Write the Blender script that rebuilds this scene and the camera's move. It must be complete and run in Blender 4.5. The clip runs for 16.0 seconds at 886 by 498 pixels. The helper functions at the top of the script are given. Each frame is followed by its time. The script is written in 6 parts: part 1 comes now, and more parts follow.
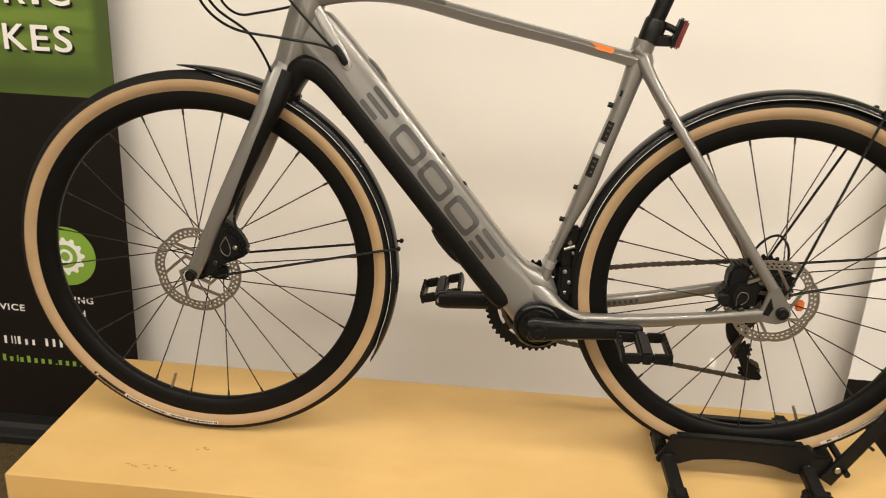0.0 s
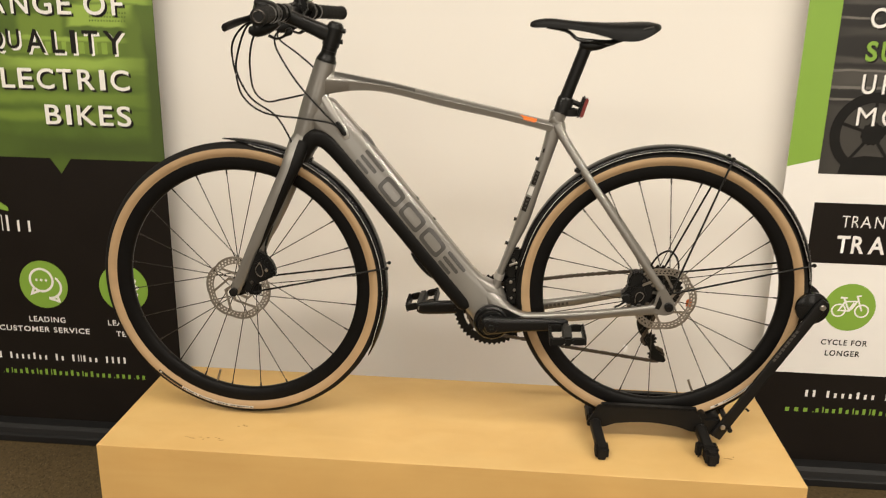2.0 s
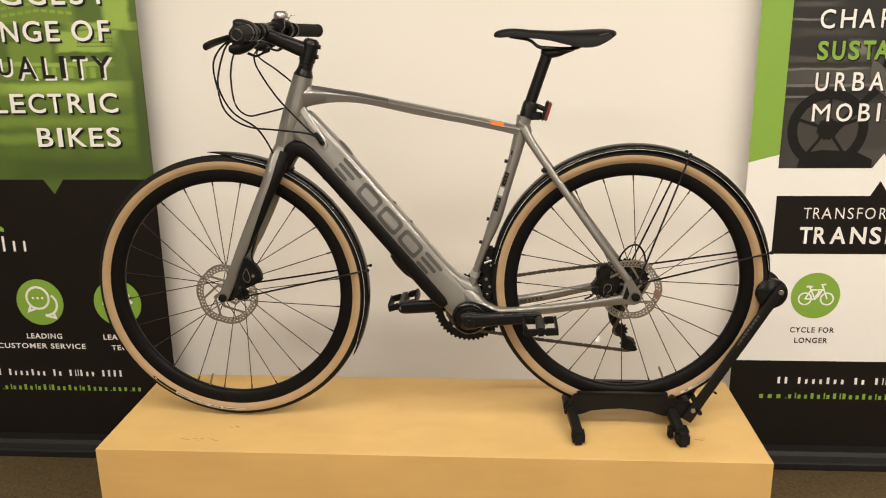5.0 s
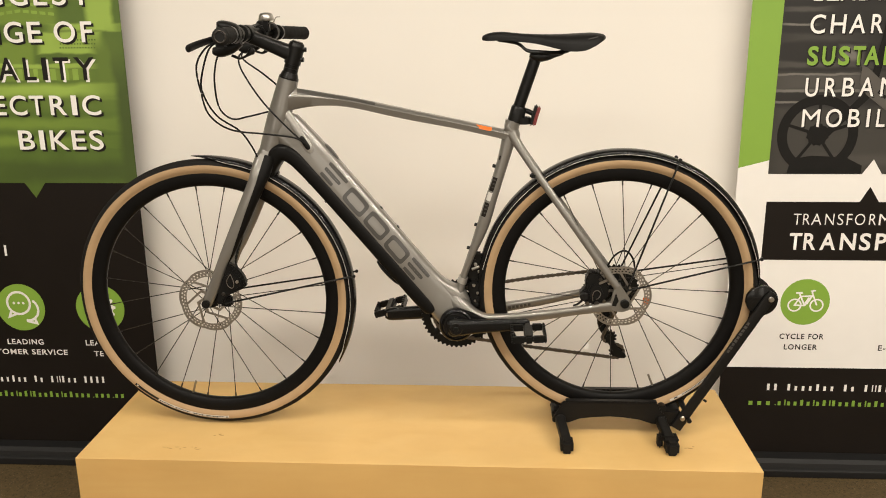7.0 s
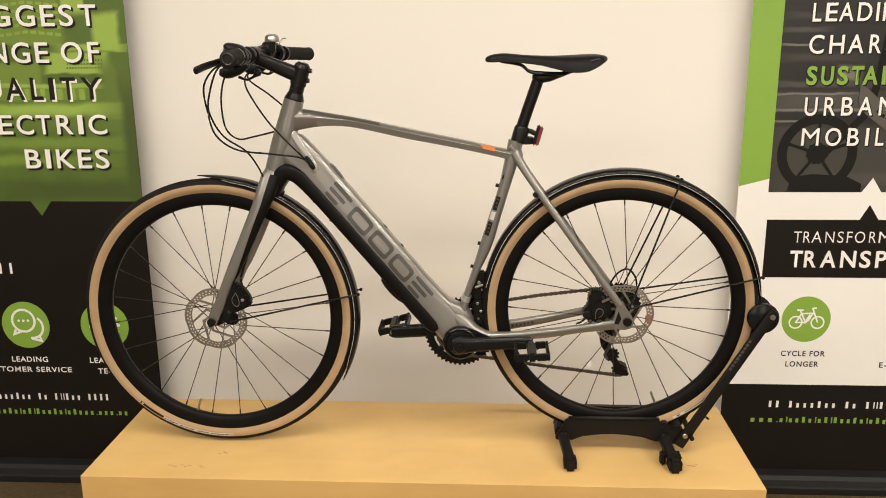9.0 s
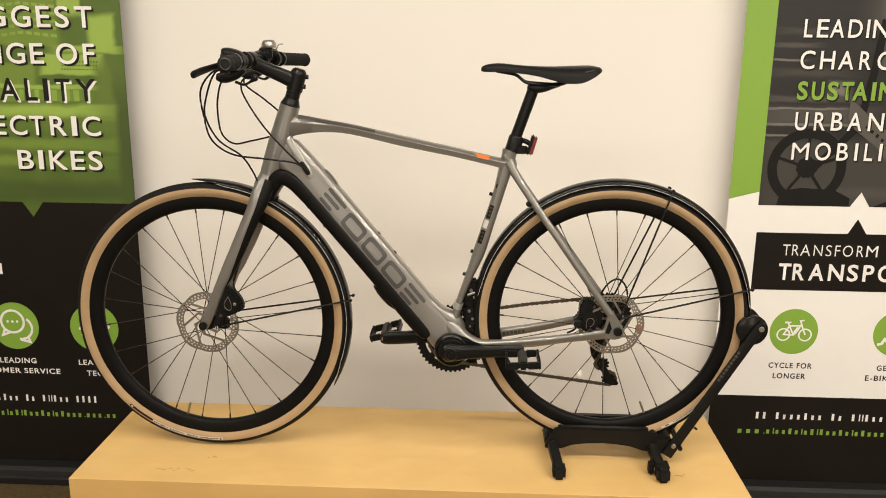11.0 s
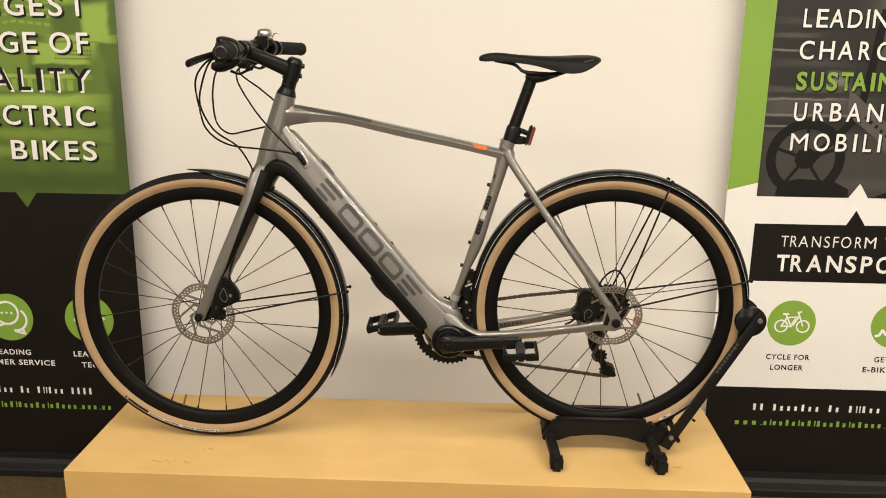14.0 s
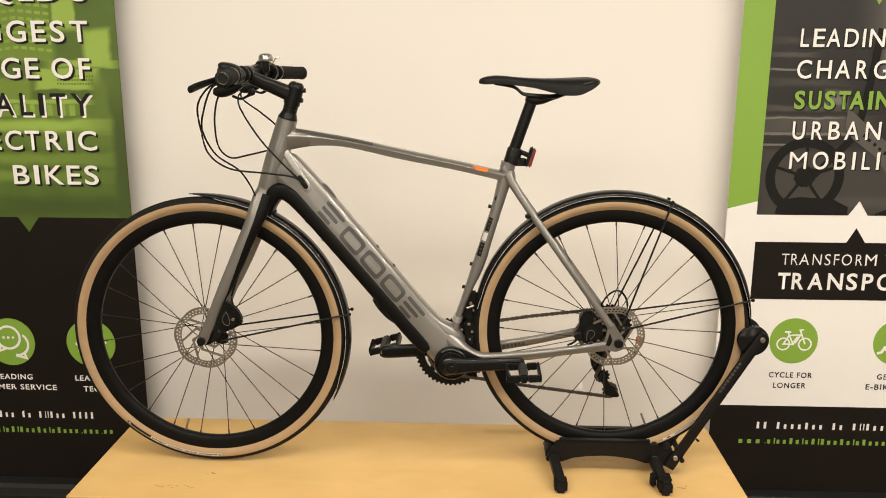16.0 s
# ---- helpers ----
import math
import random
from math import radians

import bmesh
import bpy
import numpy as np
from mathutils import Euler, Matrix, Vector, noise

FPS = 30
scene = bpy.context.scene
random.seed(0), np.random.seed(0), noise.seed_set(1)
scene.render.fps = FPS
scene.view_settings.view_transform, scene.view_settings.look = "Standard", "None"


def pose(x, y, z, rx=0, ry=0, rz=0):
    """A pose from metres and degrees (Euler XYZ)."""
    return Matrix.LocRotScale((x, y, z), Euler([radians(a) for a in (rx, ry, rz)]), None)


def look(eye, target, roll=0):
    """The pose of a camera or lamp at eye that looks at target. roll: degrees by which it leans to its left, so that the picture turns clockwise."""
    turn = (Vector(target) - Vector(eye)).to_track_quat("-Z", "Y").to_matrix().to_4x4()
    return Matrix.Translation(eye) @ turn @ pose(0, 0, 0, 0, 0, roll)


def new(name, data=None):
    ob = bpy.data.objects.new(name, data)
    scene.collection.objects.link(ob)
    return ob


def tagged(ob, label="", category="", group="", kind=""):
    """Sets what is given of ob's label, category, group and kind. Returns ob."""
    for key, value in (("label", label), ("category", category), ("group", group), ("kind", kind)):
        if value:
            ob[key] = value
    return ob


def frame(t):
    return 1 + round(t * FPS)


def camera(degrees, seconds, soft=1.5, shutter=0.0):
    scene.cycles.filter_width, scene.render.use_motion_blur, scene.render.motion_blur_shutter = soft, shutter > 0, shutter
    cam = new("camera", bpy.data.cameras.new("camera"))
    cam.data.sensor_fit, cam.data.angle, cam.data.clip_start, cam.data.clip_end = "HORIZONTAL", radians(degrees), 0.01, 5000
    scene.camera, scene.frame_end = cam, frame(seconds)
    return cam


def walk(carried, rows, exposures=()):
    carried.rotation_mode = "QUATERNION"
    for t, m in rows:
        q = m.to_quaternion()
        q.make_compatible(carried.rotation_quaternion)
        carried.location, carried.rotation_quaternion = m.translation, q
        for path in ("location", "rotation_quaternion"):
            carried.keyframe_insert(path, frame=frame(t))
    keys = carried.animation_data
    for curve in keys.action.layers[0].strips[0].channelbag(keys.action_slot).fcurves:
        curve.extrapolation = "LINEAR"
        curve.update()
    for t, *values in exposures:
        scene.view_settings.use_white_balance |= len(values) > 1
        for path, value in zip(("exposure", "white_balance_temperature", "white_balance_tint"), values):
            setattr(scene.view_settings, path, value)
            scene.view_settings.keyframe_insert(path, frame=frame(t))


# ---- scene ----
cam = camera(55.5, 16.0, 0.95, 0.4)
PATH = [
    (0, (0.023, -1.42, 1.354), (-0.105, 0.456, 0.674), 2.8),
    (0.5, (0.021, -1.579, 1.41), (-0.098, 0.297, 0.727), 2.4),
    (1, (0.024, -1.747, 1.444), (-0.09, 0.131, 0.766), 1.9),
    (1.5, (0.06, -1.838, 1.452), (-0.075, 0.046, 0.794), 1.8),
    (2, (0.13, -1.925, 1.474), (-0.018, -0.016, 0.894), 1.1),
    (2.5, (0.172, -1.983, 1.48), (0.05, -0.056, 0.961), -0.0),
    (3, (0.188, -2.023, 1.474), (0.093, -0.088, 0.979), -0.4),
    (3.5, (0.193, -2.042, 1.471), (0.101, -0.107, 0.974), -0.7),
    (4, (0.198, -2.047, 1.477), (0.088, -0.111, 0.987), -0.4),
    (4.5, (0.192, -2.045, 1.467), (0.041, -0.117, 0.958), -0.4),
    (5, (0.179, -2.035, 1.464), (0.045, -0.113, 0.924), -0.8),
    (5.2, (0.184, -2.032, 1.461), (0.071, -0.111, 0.918), -0.8),
    (7.5, (0.183, -2.004, 1.463), (0.071, -0.079, 0.933), -0.4),
    (8, (0.179, -2.007, 1.469), (0.063, -0.082, 0.941), -0.4),
    (8.5, (0.177, -2.015, 1.473), (0.066, -0.085, 0.962), -0.6),
    (11, (0.165, -2.031, 1.479), (0.082, -0.092, 0.997), 0.6),
    (11.5, (0.168, -2.034, 1.476), (0.099, -0.092, 1.001), 0.6),
    (12, (0.173, -2.027, 1.476), (0.114, -0.085, 1.001), 0.4),
    (12.5, (0.166, -2.01, 1.477), (0.108, -0.07, 0.992), 0.5),
    (13, (0.154, -2.006, 1.475), (0.083, -0.071, 0.974), 1.2),
    (13.5, (0.156, -2.018, 1.478), (0.081, -0.085, 0.968), 1.2),
    (14, (0.161, -2.018, 1.475), (0.088, -0.083, 0.973), 0.7),
    (14.5, (0.16, -2.012, 1.479), (0.085, -0.076, 0.981), 0.6),
    (15, (0.159, -2.013, 1.48), (0.075, -0.074, 0.997), 0.6),
    (15.5, (0.154, -2.015, 1.483), (0.069, -0.073, 1.011), 0.4),
    (16, (0.156, -2.02, 1.486), (0.083, -0.076, 1.025), 0.2),
]
walk(cam, [(t, look(eye, target, roll)) for t, eye, target, roll in PATH], [(0, -0.07), (2, -0.13), (3, -0.24), (3.5, -0.23), (4.5, -0.17), (8, -0.115), (12, -0.11), (16, -0.11)])

# ---- light ----
world = bpy.data.worlds.new("shop_world")
scene.world = world
world.use_nodes = True
world.node_tree.nodes["Background"].inputs[0].default_value = (0.9, 0.8, 0.65, 1)
world.node_tree.nodes["Background"].inputs[1].default_value = 0.05


def ceiling_lamp(x, y, sx, sy, watts):
    lamp = bpy.data.lights.new("ceiling_lamp", "AREA")
    lamp.shape, lamp.size, lamp.size_y, lamp.energy, lamp.color = "RECTANGLE", sx, sy, watts, (1.0, 0.908, 0.775)
    ob = new("ceiling_lamp", lamp)
    ob.matrix_world = pose(x, y, 2.97)
    return ob


for lx, share in ((-2.4, 0.72), (-0.7, 1.22), (1.0, 1.14), (2.7, 1.62)):
    for ly, watts in ((-0.80, 8.0), (-1.75, 34), (-3.6, 28.5)):
        ceiling_lamp(lx, ly, 1.45, 0.09, watts * share)
# daylight in the shop windows opposite the display
for lx in (-2.1, 0.0, 2.1):
    day = bpy.data.lights.new("window_daylight", "AREA")
    day.shape, day.size, day.size_y, day.energy, day.color = "RECTANGLE", 1.05, 1.85, 15, (1.0, 0.90, 0.77)
    new("window_daylight", day).matrix_world = pose(lx, -5.02, 1.45, 90, 0, 0)


# ---- materials ----
def mat(name, col, rough=0.5, metal=0.0, var=0.1, scale=25.0, bump=0.0, bscale=250.0, coat=0.0, rvar=0.08, spec=0.5):
    m = bpy.data.materials.new(name)
    m.use_nodes = True
    nt = m.node_tree
    b = nt.nodes["Principled BSDF"]
    tc = nt.nodes.new("ShaderNodeTexCoord")
    n1 = nt.nodes.new("ShaderNodeTexNoise")
    n1.inputs["Scale"].default_value, n1.inputs["Detail"].default_value = scale, 6
    n2 = nt.nodes.new("ShaderNodeTexNoise")
    n2.inputs["Scale"].default_value, n2.inputs["Detail"].default_value = bscale, 3
    mix = nt.nodes.new("ShaderNodeMix")
    mix.data_type = "RGBA"
    mix.inputs["A"].default_value = (*[c * (1 - var) for c in col], 1)
    mix.inputs["B"].default_value = (*[min(1, c * (1 + var)) for c in col], 1)
    nt.links.new(tc.outputs["Object"], n1.inputs["Vector"])
    nt.links.new(tc.outputs["Object"], n2.inputs["Vector"])
    nt.links.new(n1.outputs["Fac"], mix.inputs["Factor"])
    nt.links.new(mix.outputs["Result"], b.inputs["Base Color"])
    rr = nt.nodes.new("ShaderNodeMapRange")
    rr.inputs["To Min"].default_value, rr.inputs["To Max"].default_value = max(0.02, rough - rvar), min(1, rough + rvar)
    nt.links.new(n1.outputs["Fac"], rr.inputs["Value"])
    nt.links.new(rr.outputs["Result"], b.inputs["Roughness"])
    b.inputs["Metallic"].default_value = metal
    b.inputs["Specular IOR Level"].default_value = spec
    b.inputs["Coat Weight"].default_value = coat
    b.inputs["Coat Roughness"].default_value = 0.05
    if bump:
        bp = nt.nodes.new("ShaderNodeBump")
        bp.inputs["Strength"].default_value, bp.inputs["Distance"].default_value = bump, 0.001
        nt.links.new(n2.outputs["Fac"], bp.inputs["Height"])
        nt.links.new(bp.outputs["Normal"], b.inputs["Normal"])
    return m


def speckled_floor():
    m = mat("polished_aggregate_concrete", (0.105, 0.074, 0.036), 0.45, 0, 0.62, 75, 0.15, 120, 0, 0.08, 0.35)
    nt = m.node_tree
    b = nt.nodes["Principled BSDF"]
    old = b.inputs["Base Color"].links[0].from_socket
    vec = nt.nodes["Texture Coordinate"].outputs["Object"]
    for scale, lo, hi, col in ((210, 0.0, 0.22, (0.016, 0.012, 0.008)), (150, 0.0, 0.10, (0.22, 0.17, 0.10)), (95, 0.0, 0.20, (0.040, 0.028, 0.014))):
        v = nt.nodes.new("ShaderNodeTexVoronoi")
        v.inputs["Scale"].default_value = scale
        nt.links.new(vec, v.inputs["Vector"])
        r = nt.nodes.new("ShaderNodeMapRange")
        r.inputs["From Min"].default_value, r.inputs["From Max"].default_value = lo + 0.12, hi + 0.2
        r.inputs["To Min"].default_value, r.inputs["To Max"].default_value = 1, 0
        nt.links.new(v.outputs["Distance"], r.inputs["Value"])
        sep = nt.nodes.new("ShaderNodeSeparateColor")
        nt.links.new(v.outputs["Color"], sep.inputs["Color"])
        gate = nt.nodes.new("ShaderNodeMath")
        gate.operation = "GREATER_THAN"
        gate.inputs[1].default_value = 0.55
        nt.links.new(sep.outputs["Red"], gate.inputs[0])
        mul = nt.nodes.new("ShaderNodeMath")
        mul.operation = "MULTIPLY"
        nt.links.new(r.outputs["Result"], mul.inputs[0])
        nt.links.new(gate.outputs["Value"], mul.inputs[1])
        mx = nt.nodes.new("ShaderNodeMix")
        mx.data_type = "RGBA"
        mx.inputs["B"].default_value = (*col, 1)
        nt.links.new(mul.outputs["Value"], mx.inputs["Factor"])
        nt.links.new(old, mx.inputs["A"])
        old = mx.outputs["Result"]
    nt.links.new(old, b.inputs["Base Color"])
    return m


def grained_board(name, col, streak, along=(1.2, 22, 22)):
    m = mat(name, col, 0.52, 0, 0.13, 4.5, 0.05, 400, 0, 0.06, 0.35)
    nt = m.node_tree
    b = nt.nodes["Principled BSDF"]
    old = b.inputs["Base Color"].links[0].from_socket
    mp = nt.nodes.new("ShaderNodeMapping")
    mp.inputs["Scale"].default_value = along
    nt.links.new(nt.nodes["Texture Coordinate"].outputs["Object"], mp.inputs["Vector"])
    n = nt.nodes.new("ShaderNodeTexNoise")
    n.inputs["Scale"].default_value, n.inputs["Detail"].default_value, n.inputs["Distortion"].default_value = 2.0, 8, 0.6
    nt.links.new(mp.outputs["Vector"], n.inputs["Vector"])
    mx = nt.nodes.new("ShaderNodeMix")
    mx.data_type = "RGBA"
    mx.blend_type = "MULTIPLY"
    rmp = nt.nodes.new("ShaderNodeMapRange")
    rmp.inputs["From Min"].default_value, rmp.inputs["From Max"].default_value = 0.35, 0.75
    rmp.inputs["To Max"].default_value = streak
    nt.links.new(n.outputs["Fac"], rmp.inputs["Value"])
    nt.links.new(rmp.outputs["Result"], mx.inputs["Factor"])
    nt.links.new(old, mx.inputs["A"])
    mx.inputs["B"].default_value = (0.82, 0.70, 0.55, 1)
    nt.links.new(mx.outputs["Result"], b.inputs["Base Color"])
    return m


def streaked_print(name, stretch, dark, light):
    """A blurred photograph printed on a banner."""
    m = mat(name, (0.05, 0.047, 0.042), 0.45, 0, 0.25, 12)
    nt = m.node_tree
    b = nt.nodes["Principled BSDF"]
    mp = nt.nodes.new("ShaderNodeMapping")
    mp.inputs["Scale"].default_value = stretch
    nt.links.new(nt.nodes["Texture Coordinate"].outputs["Object"], mp.inputs["Vector"])
    n = nt.nodes.new("ShaderNodeTexNoise")
    n.inputs["Scale"].default_value, n.inputs["Detail"].default_value = 2.2, 5
    nt.links.new(mp.outputs["Vector"], n.inputs["Vector"])
    ramp = nt.nodes.new("ShaderNodeValToRGB")
    ramp.color_ramp.elements[0].position, ramp.color_ramp.elements[0].color = 0.38, dark
    ramp.color_ramp.elements[1].position, ramp.color_ramp.elements[1].color = 0.75, light
    nt.links.new(n.outputs["Fac"], ramp.inputs["Fac"])
    nt.links.new(ramp.outputs["Color"], b.inputs["Base Color"])
    return m


M_WALL = mat("cream_wall_paint", (0.835, 0.805, 0.758), 0.6, 0, 0.012, 2.5, 0.06, 300)
M_WALL2 = mat("shop_wall_paint", (0.50, 0.475, 0.44), 0.7, 0, 0.03, 2)
M_CEIL = mat("ceiling_paint", (0.20, 0.19, 0.175), 0.8, 0, 0.02, 2)
M_FLOOR = speckled_floor()
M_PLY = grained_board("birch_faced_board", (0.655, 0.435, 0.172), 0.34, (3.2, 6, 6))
# Same board for the upright panels, darkened to stand in for their shade.
M_PLY_SHADED = grained_board("birch_faced_shaded", (0.60, 0.38, 0.138), 0.3, (1.6, 9, 9))
M_SCUFF = mat("rubber_scuff", (0.43, 0.270, 0.105), 0.8, 0, 0.25, 160, 0, 250, 0, 0.05, 0.1)
M_FRAME = mat("silver_grey_lacquer", (0.200, 0.190, 0.172), 0.34, 0.52, 0.05, 8, 0.0, 600, 0.9, 0.03)
M_STRIPE = mat("mid_grey_lacquer", (0.085, 0.080, 0.072), 0.36, 0.4, 0.05, 8, 0.0, 600, 0.5, 0.03)
# Colour of the pale clamp band; on the cable cover it paints in sheen.
M_SILVER_SHEEN = mat("pale_silver_and_sheen", (0.42, 0.405, 0.38), 0.28, 0.6, 0.03, 8, 0.0, 600, 0.7, 0.02)
M_FRAME_DK = mat("dark_grey_lacquer", (0.048, 0.045, 0.041), 0.36, 0.2, 0.03, 8, 0.0, 600, 0.5, 0.02)
M_COVER = mat("satin_black_shell", (0.005, 0.0047, 0.0044), 0.38, 0, 0.2, 60, 0.04, 500, 0, 0.05, 0.12)
M_BLACK = mat("black_anodised", (0.006, 0.0060, 0.0056), 0.30, 0.0, 0.25, 80, 0.05, 500, 0, 0.05, 0.22)
M_CRANK = mat("gloss_black_crank", (0.006, 0.006, 0.006), 0.16, 0, 0.2, 60, 0, 300, 0, 0.03, 0.3)
M_PLASTIC = mat("black_plastic", (0.0065, 0.0064, 0.006), 0.42, 0, 0.25, 90, 0.15, 700, 0, 0.08, 0.18)
M_GLOSS = mat("gloss_black_fender", (0.007, 0.007, 0.007), 0.17, 0, 0.2, 40, 0, 300, 0.0, 0.03, 0.24)
M_RUBBER = mat("tyre_rubber", (0.011, 0.010, 0.009), 0.7, 0, 0.25, 120, 0.4, 700, 0, 0.08, 0.12)
M_TAN = mat("tan_sidewall", (0.36, 0.240, 0.128), 0.7, 0, 0.16, 30, 0.25, 800)
M_RIM = mat("matt_black_rim", (0.005, 0.0047, 0.0045), 0.38, 0.0, 0.25, 50, 0.03, 500, 0, 0.06, 0.10)
M_STEEL = mat("brushed_steel", (0.38, 0.355, 0.32), 0.33, 1.0, 0.15, 200, 0.05, 900)
M_SPOKE = mat("black_spoke_steel", (0.055, 0.049, 0.043), 0.35, 0.8, 0.2, 200)
M_BELL = mat("brushed_bell_steel", (0.46, 0.445, 0.42), 0.32, 1.0, 0.12, 120)
M_GLASS = mat("window_glass", (0.9, 0.92, 0.92), 0.03, 0, 0.0, 5, 0, 300, 0, 0.0)
M_GLASS.node_tree.nodes["Principled BSDF"].inputs["Transmission Weight"].default_value = 1.0
M_CHAIN = mat("oiled_chain_steel", (0.12, 0.10, 0.078), 0.42, 0.9, 0.3, 400)
M_SADDLE = mat("black_saddle_leather", (0.006, 0.0058, 0.0055), 0.48, 0, 0.2, 60, 0.3, 900, 0, 0.08, 0.16)
M_GRIP = mat("grey_black_grip_rubber", (0.020, 0.0195, 0.0185), 0.75, 0, 0.2, 100, 0.5, 900, 0, 0.08, 0.05)
M_ORANGE = mat("orange_sticker", (0.75, 0.17, 0.03), 0.3, 0, 0.08, 80, 0, 300, 0.6)
M_RED = mat("red_lens", (0.17, 0.018, 0.016), 0.2, 0, 0.3, 150, 0, 300, 0.3)
M_WHITE = mat("white_print", (0.86, 0.84, 0.815), 0.5, 0, 0.02, 20)
M_STICKER = mat("pale_grey_print", (0.55, 0.53, 0.50), 0.4, 0, 0.03, 50)
M_PBLACK = mat("black_print", (0.0105, 0.0080, 0.0066), 0.42, 0, 0.15, 6, 0.05, 60, 0, 0.05, 0.2)
M_INK = mat("black_ink", (0.009, 0.0075, 0.0065), 0.45, 0, 0.1, 30, 0, 250, 0, 0.05, 0.3)
M_GREEN = mat("leaf_green_print", (0.225, 0.395, 0.050), 0.45, 0, 0.05, 8)
M_DGREEN = streaked_print("printed_green_photo", (2.6, 1, 9), (0.064, 0.108, 0.017, 1), (0.122, 0.195, 0.030, 1))
M_LGREEN = mat("light_green_print", (0.245, 0.375, 0.058), 0.45, 0, 0.35, 9)


def soft_print(name, base, patches, wobble=0.02):
    """A blurred photograph printed on a banner: soft patches of ink, each given by its middle, half sizes, blur and colour."""
    m = mat(name, base, 0.45, 0, 0.22, 14)
    nt = m.node_tree
    b = nt.nodes["Principled BSDF"]
    old = b.inputs["Base Color"].links[0].from_socket
    co = nt.nodes["Texture Coordinate"].outputs["Object"]
    noise = nt.nodes.new("ShaderNodeTexNoise")
    noise.inputs["Scale"].default_value, noise.inputs["Detail"].default_value = 16, 4
    nt.links.new(co, noise.inputs["Vector"])
    bend = nt.nodes.new("ShaderNodeVectorMath")
    bend.operation = "MULTIPLY_ADD"
    bend.inputs[1].default_value = (wobble, 0, wobble)
    nt.links.new(noise.outputs["Color"], bend.inputs[0])
    nt.links.new(co, bend.inputs[2])
    for cx, cz, hx, hz, blur, col in patches:
        sub = nt.nodes.new("ShaderNodeVectorMath")
        sub.operation = "MULTIPLY_ADD"
        sub.inputs[1].default_value = (1 / hx, 0, 1 / hz)
        sub.inputs[2].default_value = (-(cx + wobble / 2) / hx, 0, -(cz + wobble / 2) / hz)
        nt.links.new(bend.outputs["Vector"], sub.inputs[0])
        ab = nt.nodes.new("ShaderNodeVectorMath")
        ab.operation = "ABSOLUTE"
        nt.links.new(sub.outputs["Vector"], ab.inputs[0])
        sep = nt.nodes.new("ShaderNodeSeparateXYZ")
        nt.links.new(ab.outputs["Vector"], sep.inputs["Vector"])
        top = nt.nodes.new("ShaderNodeMath")
        top.operation = "MAXIMUM"
        nt.links.new(sep.outputs["X"], top.inputs[0])
        nt.links.new(sep.outputs["Z"], top.inputs[1])
        fade = nt.nodes.new("ShaderNodeMapRange")
        fade.interpolation_type = "SMOOTHSTEP"
        fade.inputs["From Min"].default_value, fade.inputs["From Max"].default_value = 1 - blur, 1 + blur
        fade.inputs["To Min"].default_value, fade.inputs["To Max"].default_value = 1, 0
        nt.links.new(top.outputs["Value"], fade.inputs["Value"])
        mx = nt.nodes.new("ShaderNodeMix")
        mx.data_type = "RGBA"
        mx.inputs["B"].default_value = (*col, 1)
        nt.links.new(fade.outputs["Result"], mx.inputs["Factor"])
        nt.links.new(old, mx.inputs["A"])
        old = mx.outputs["Result"]
    nt.links.new(old, b.inputs["Base Color"])
    return m


LIME, MOSS, LEAF, SHADE = (0.30, 0.44, 0.075), (0.165, 0.255, 0.036), (0.115, 0.180, 0.027), (0.055, 0.088, 0.016)
M_CITY = soft_print("printed_green_city", (0.085, 0.142, 0.021), (
    (-1.36, 1.80, 0.45, 0.10, 0.4, SHADE), (-1.40, 1.565, 0.28, 0.115, 0.06, MOSS), (-1.08, 1.63, 0.034, 0.09, 0.15, LIME), (-0.985, 1.488, 0.040, 0.052, 0.25, LIME),
    (-1.03, 1.440, 0.10, 0.010, 0.5, LIME), (-1.085, 1.394, 0.100, 0.032, 0.15, LIME), (-1.27, 1.362, 0.070, 0.034, 0.2, MOSS), (-1.19, 1.326, 0.18, 0.007, 0.5, LIME),
    (-1.20, 1.300, 0.16, 0.018, 0.4, MOSS), (-0.96, 1.30, 0.055, 0.10, 0.4, LEAF), (-1.20, 1.250, 0.20, 0.020, 0.6, LIME), (-1.22, 1.215, 0.25, 0.020, 0.8, LEAF),
    (-1.30, 1.150, 0.35, 0.016, 0.9, MOSS), (-1.32, 1.095, 0.26, 0.014, 0.8, MOSS), (-1.10, 1.00, 0.30, 0.030, 0.9, SHADE), (-0.935, 1.15, 0.025, 0.20, 0.6, SHADE)))
PALE, DUSK, ROAD = (0.160, 0.150, 0.134), (0.066, 0.061, 0.054), (0.044, 0.041, 0.036)
M_PHOTO = soft_print("printed_grey_photo", (0.0125, 0.0115, 0.0105), (
    (1.46, 1.58, 0.15, 0.055, 0.5, DUSK), (1.52, 1.60, 0.14, 0.05, 0.6, PALE), (1.405, 1.458, 0.050, 0.040, 0.5, PALE), (1.09, 1.475, 0.06, 0.006, 0.7, DUSK), (1.07, 1.432, 0.045, 0.003, 0.6, PALE),
    (1.12, 1.515, 0.07, 0.008, 0.9, ROAD), (1.14, 1.395, 0.10, 0.010, 0.9, ROAD), (1.232, 1.348, 0.028, 0.020, 0.6, PALE), (1.15, 1.318, 0.14, 0.008, 0.8, DUSK), (1.16, 1.268, 0.16, 0.024, 0.6, DUSK),
    (1.13, 1.290, 0.12, 0.003, 0.5, PALE), (1.15, 1.242, 0.14, 0.004, 0.5, PALE), (1.10, 1.210, 0.09, 0.003, 0.6, PALE), (1.38, 1.09, 0.36, 0.105, 0.15, ROAD), (1.42, 1.035, 0.20, 0.016, 0.8, DUSK)), 0.012)
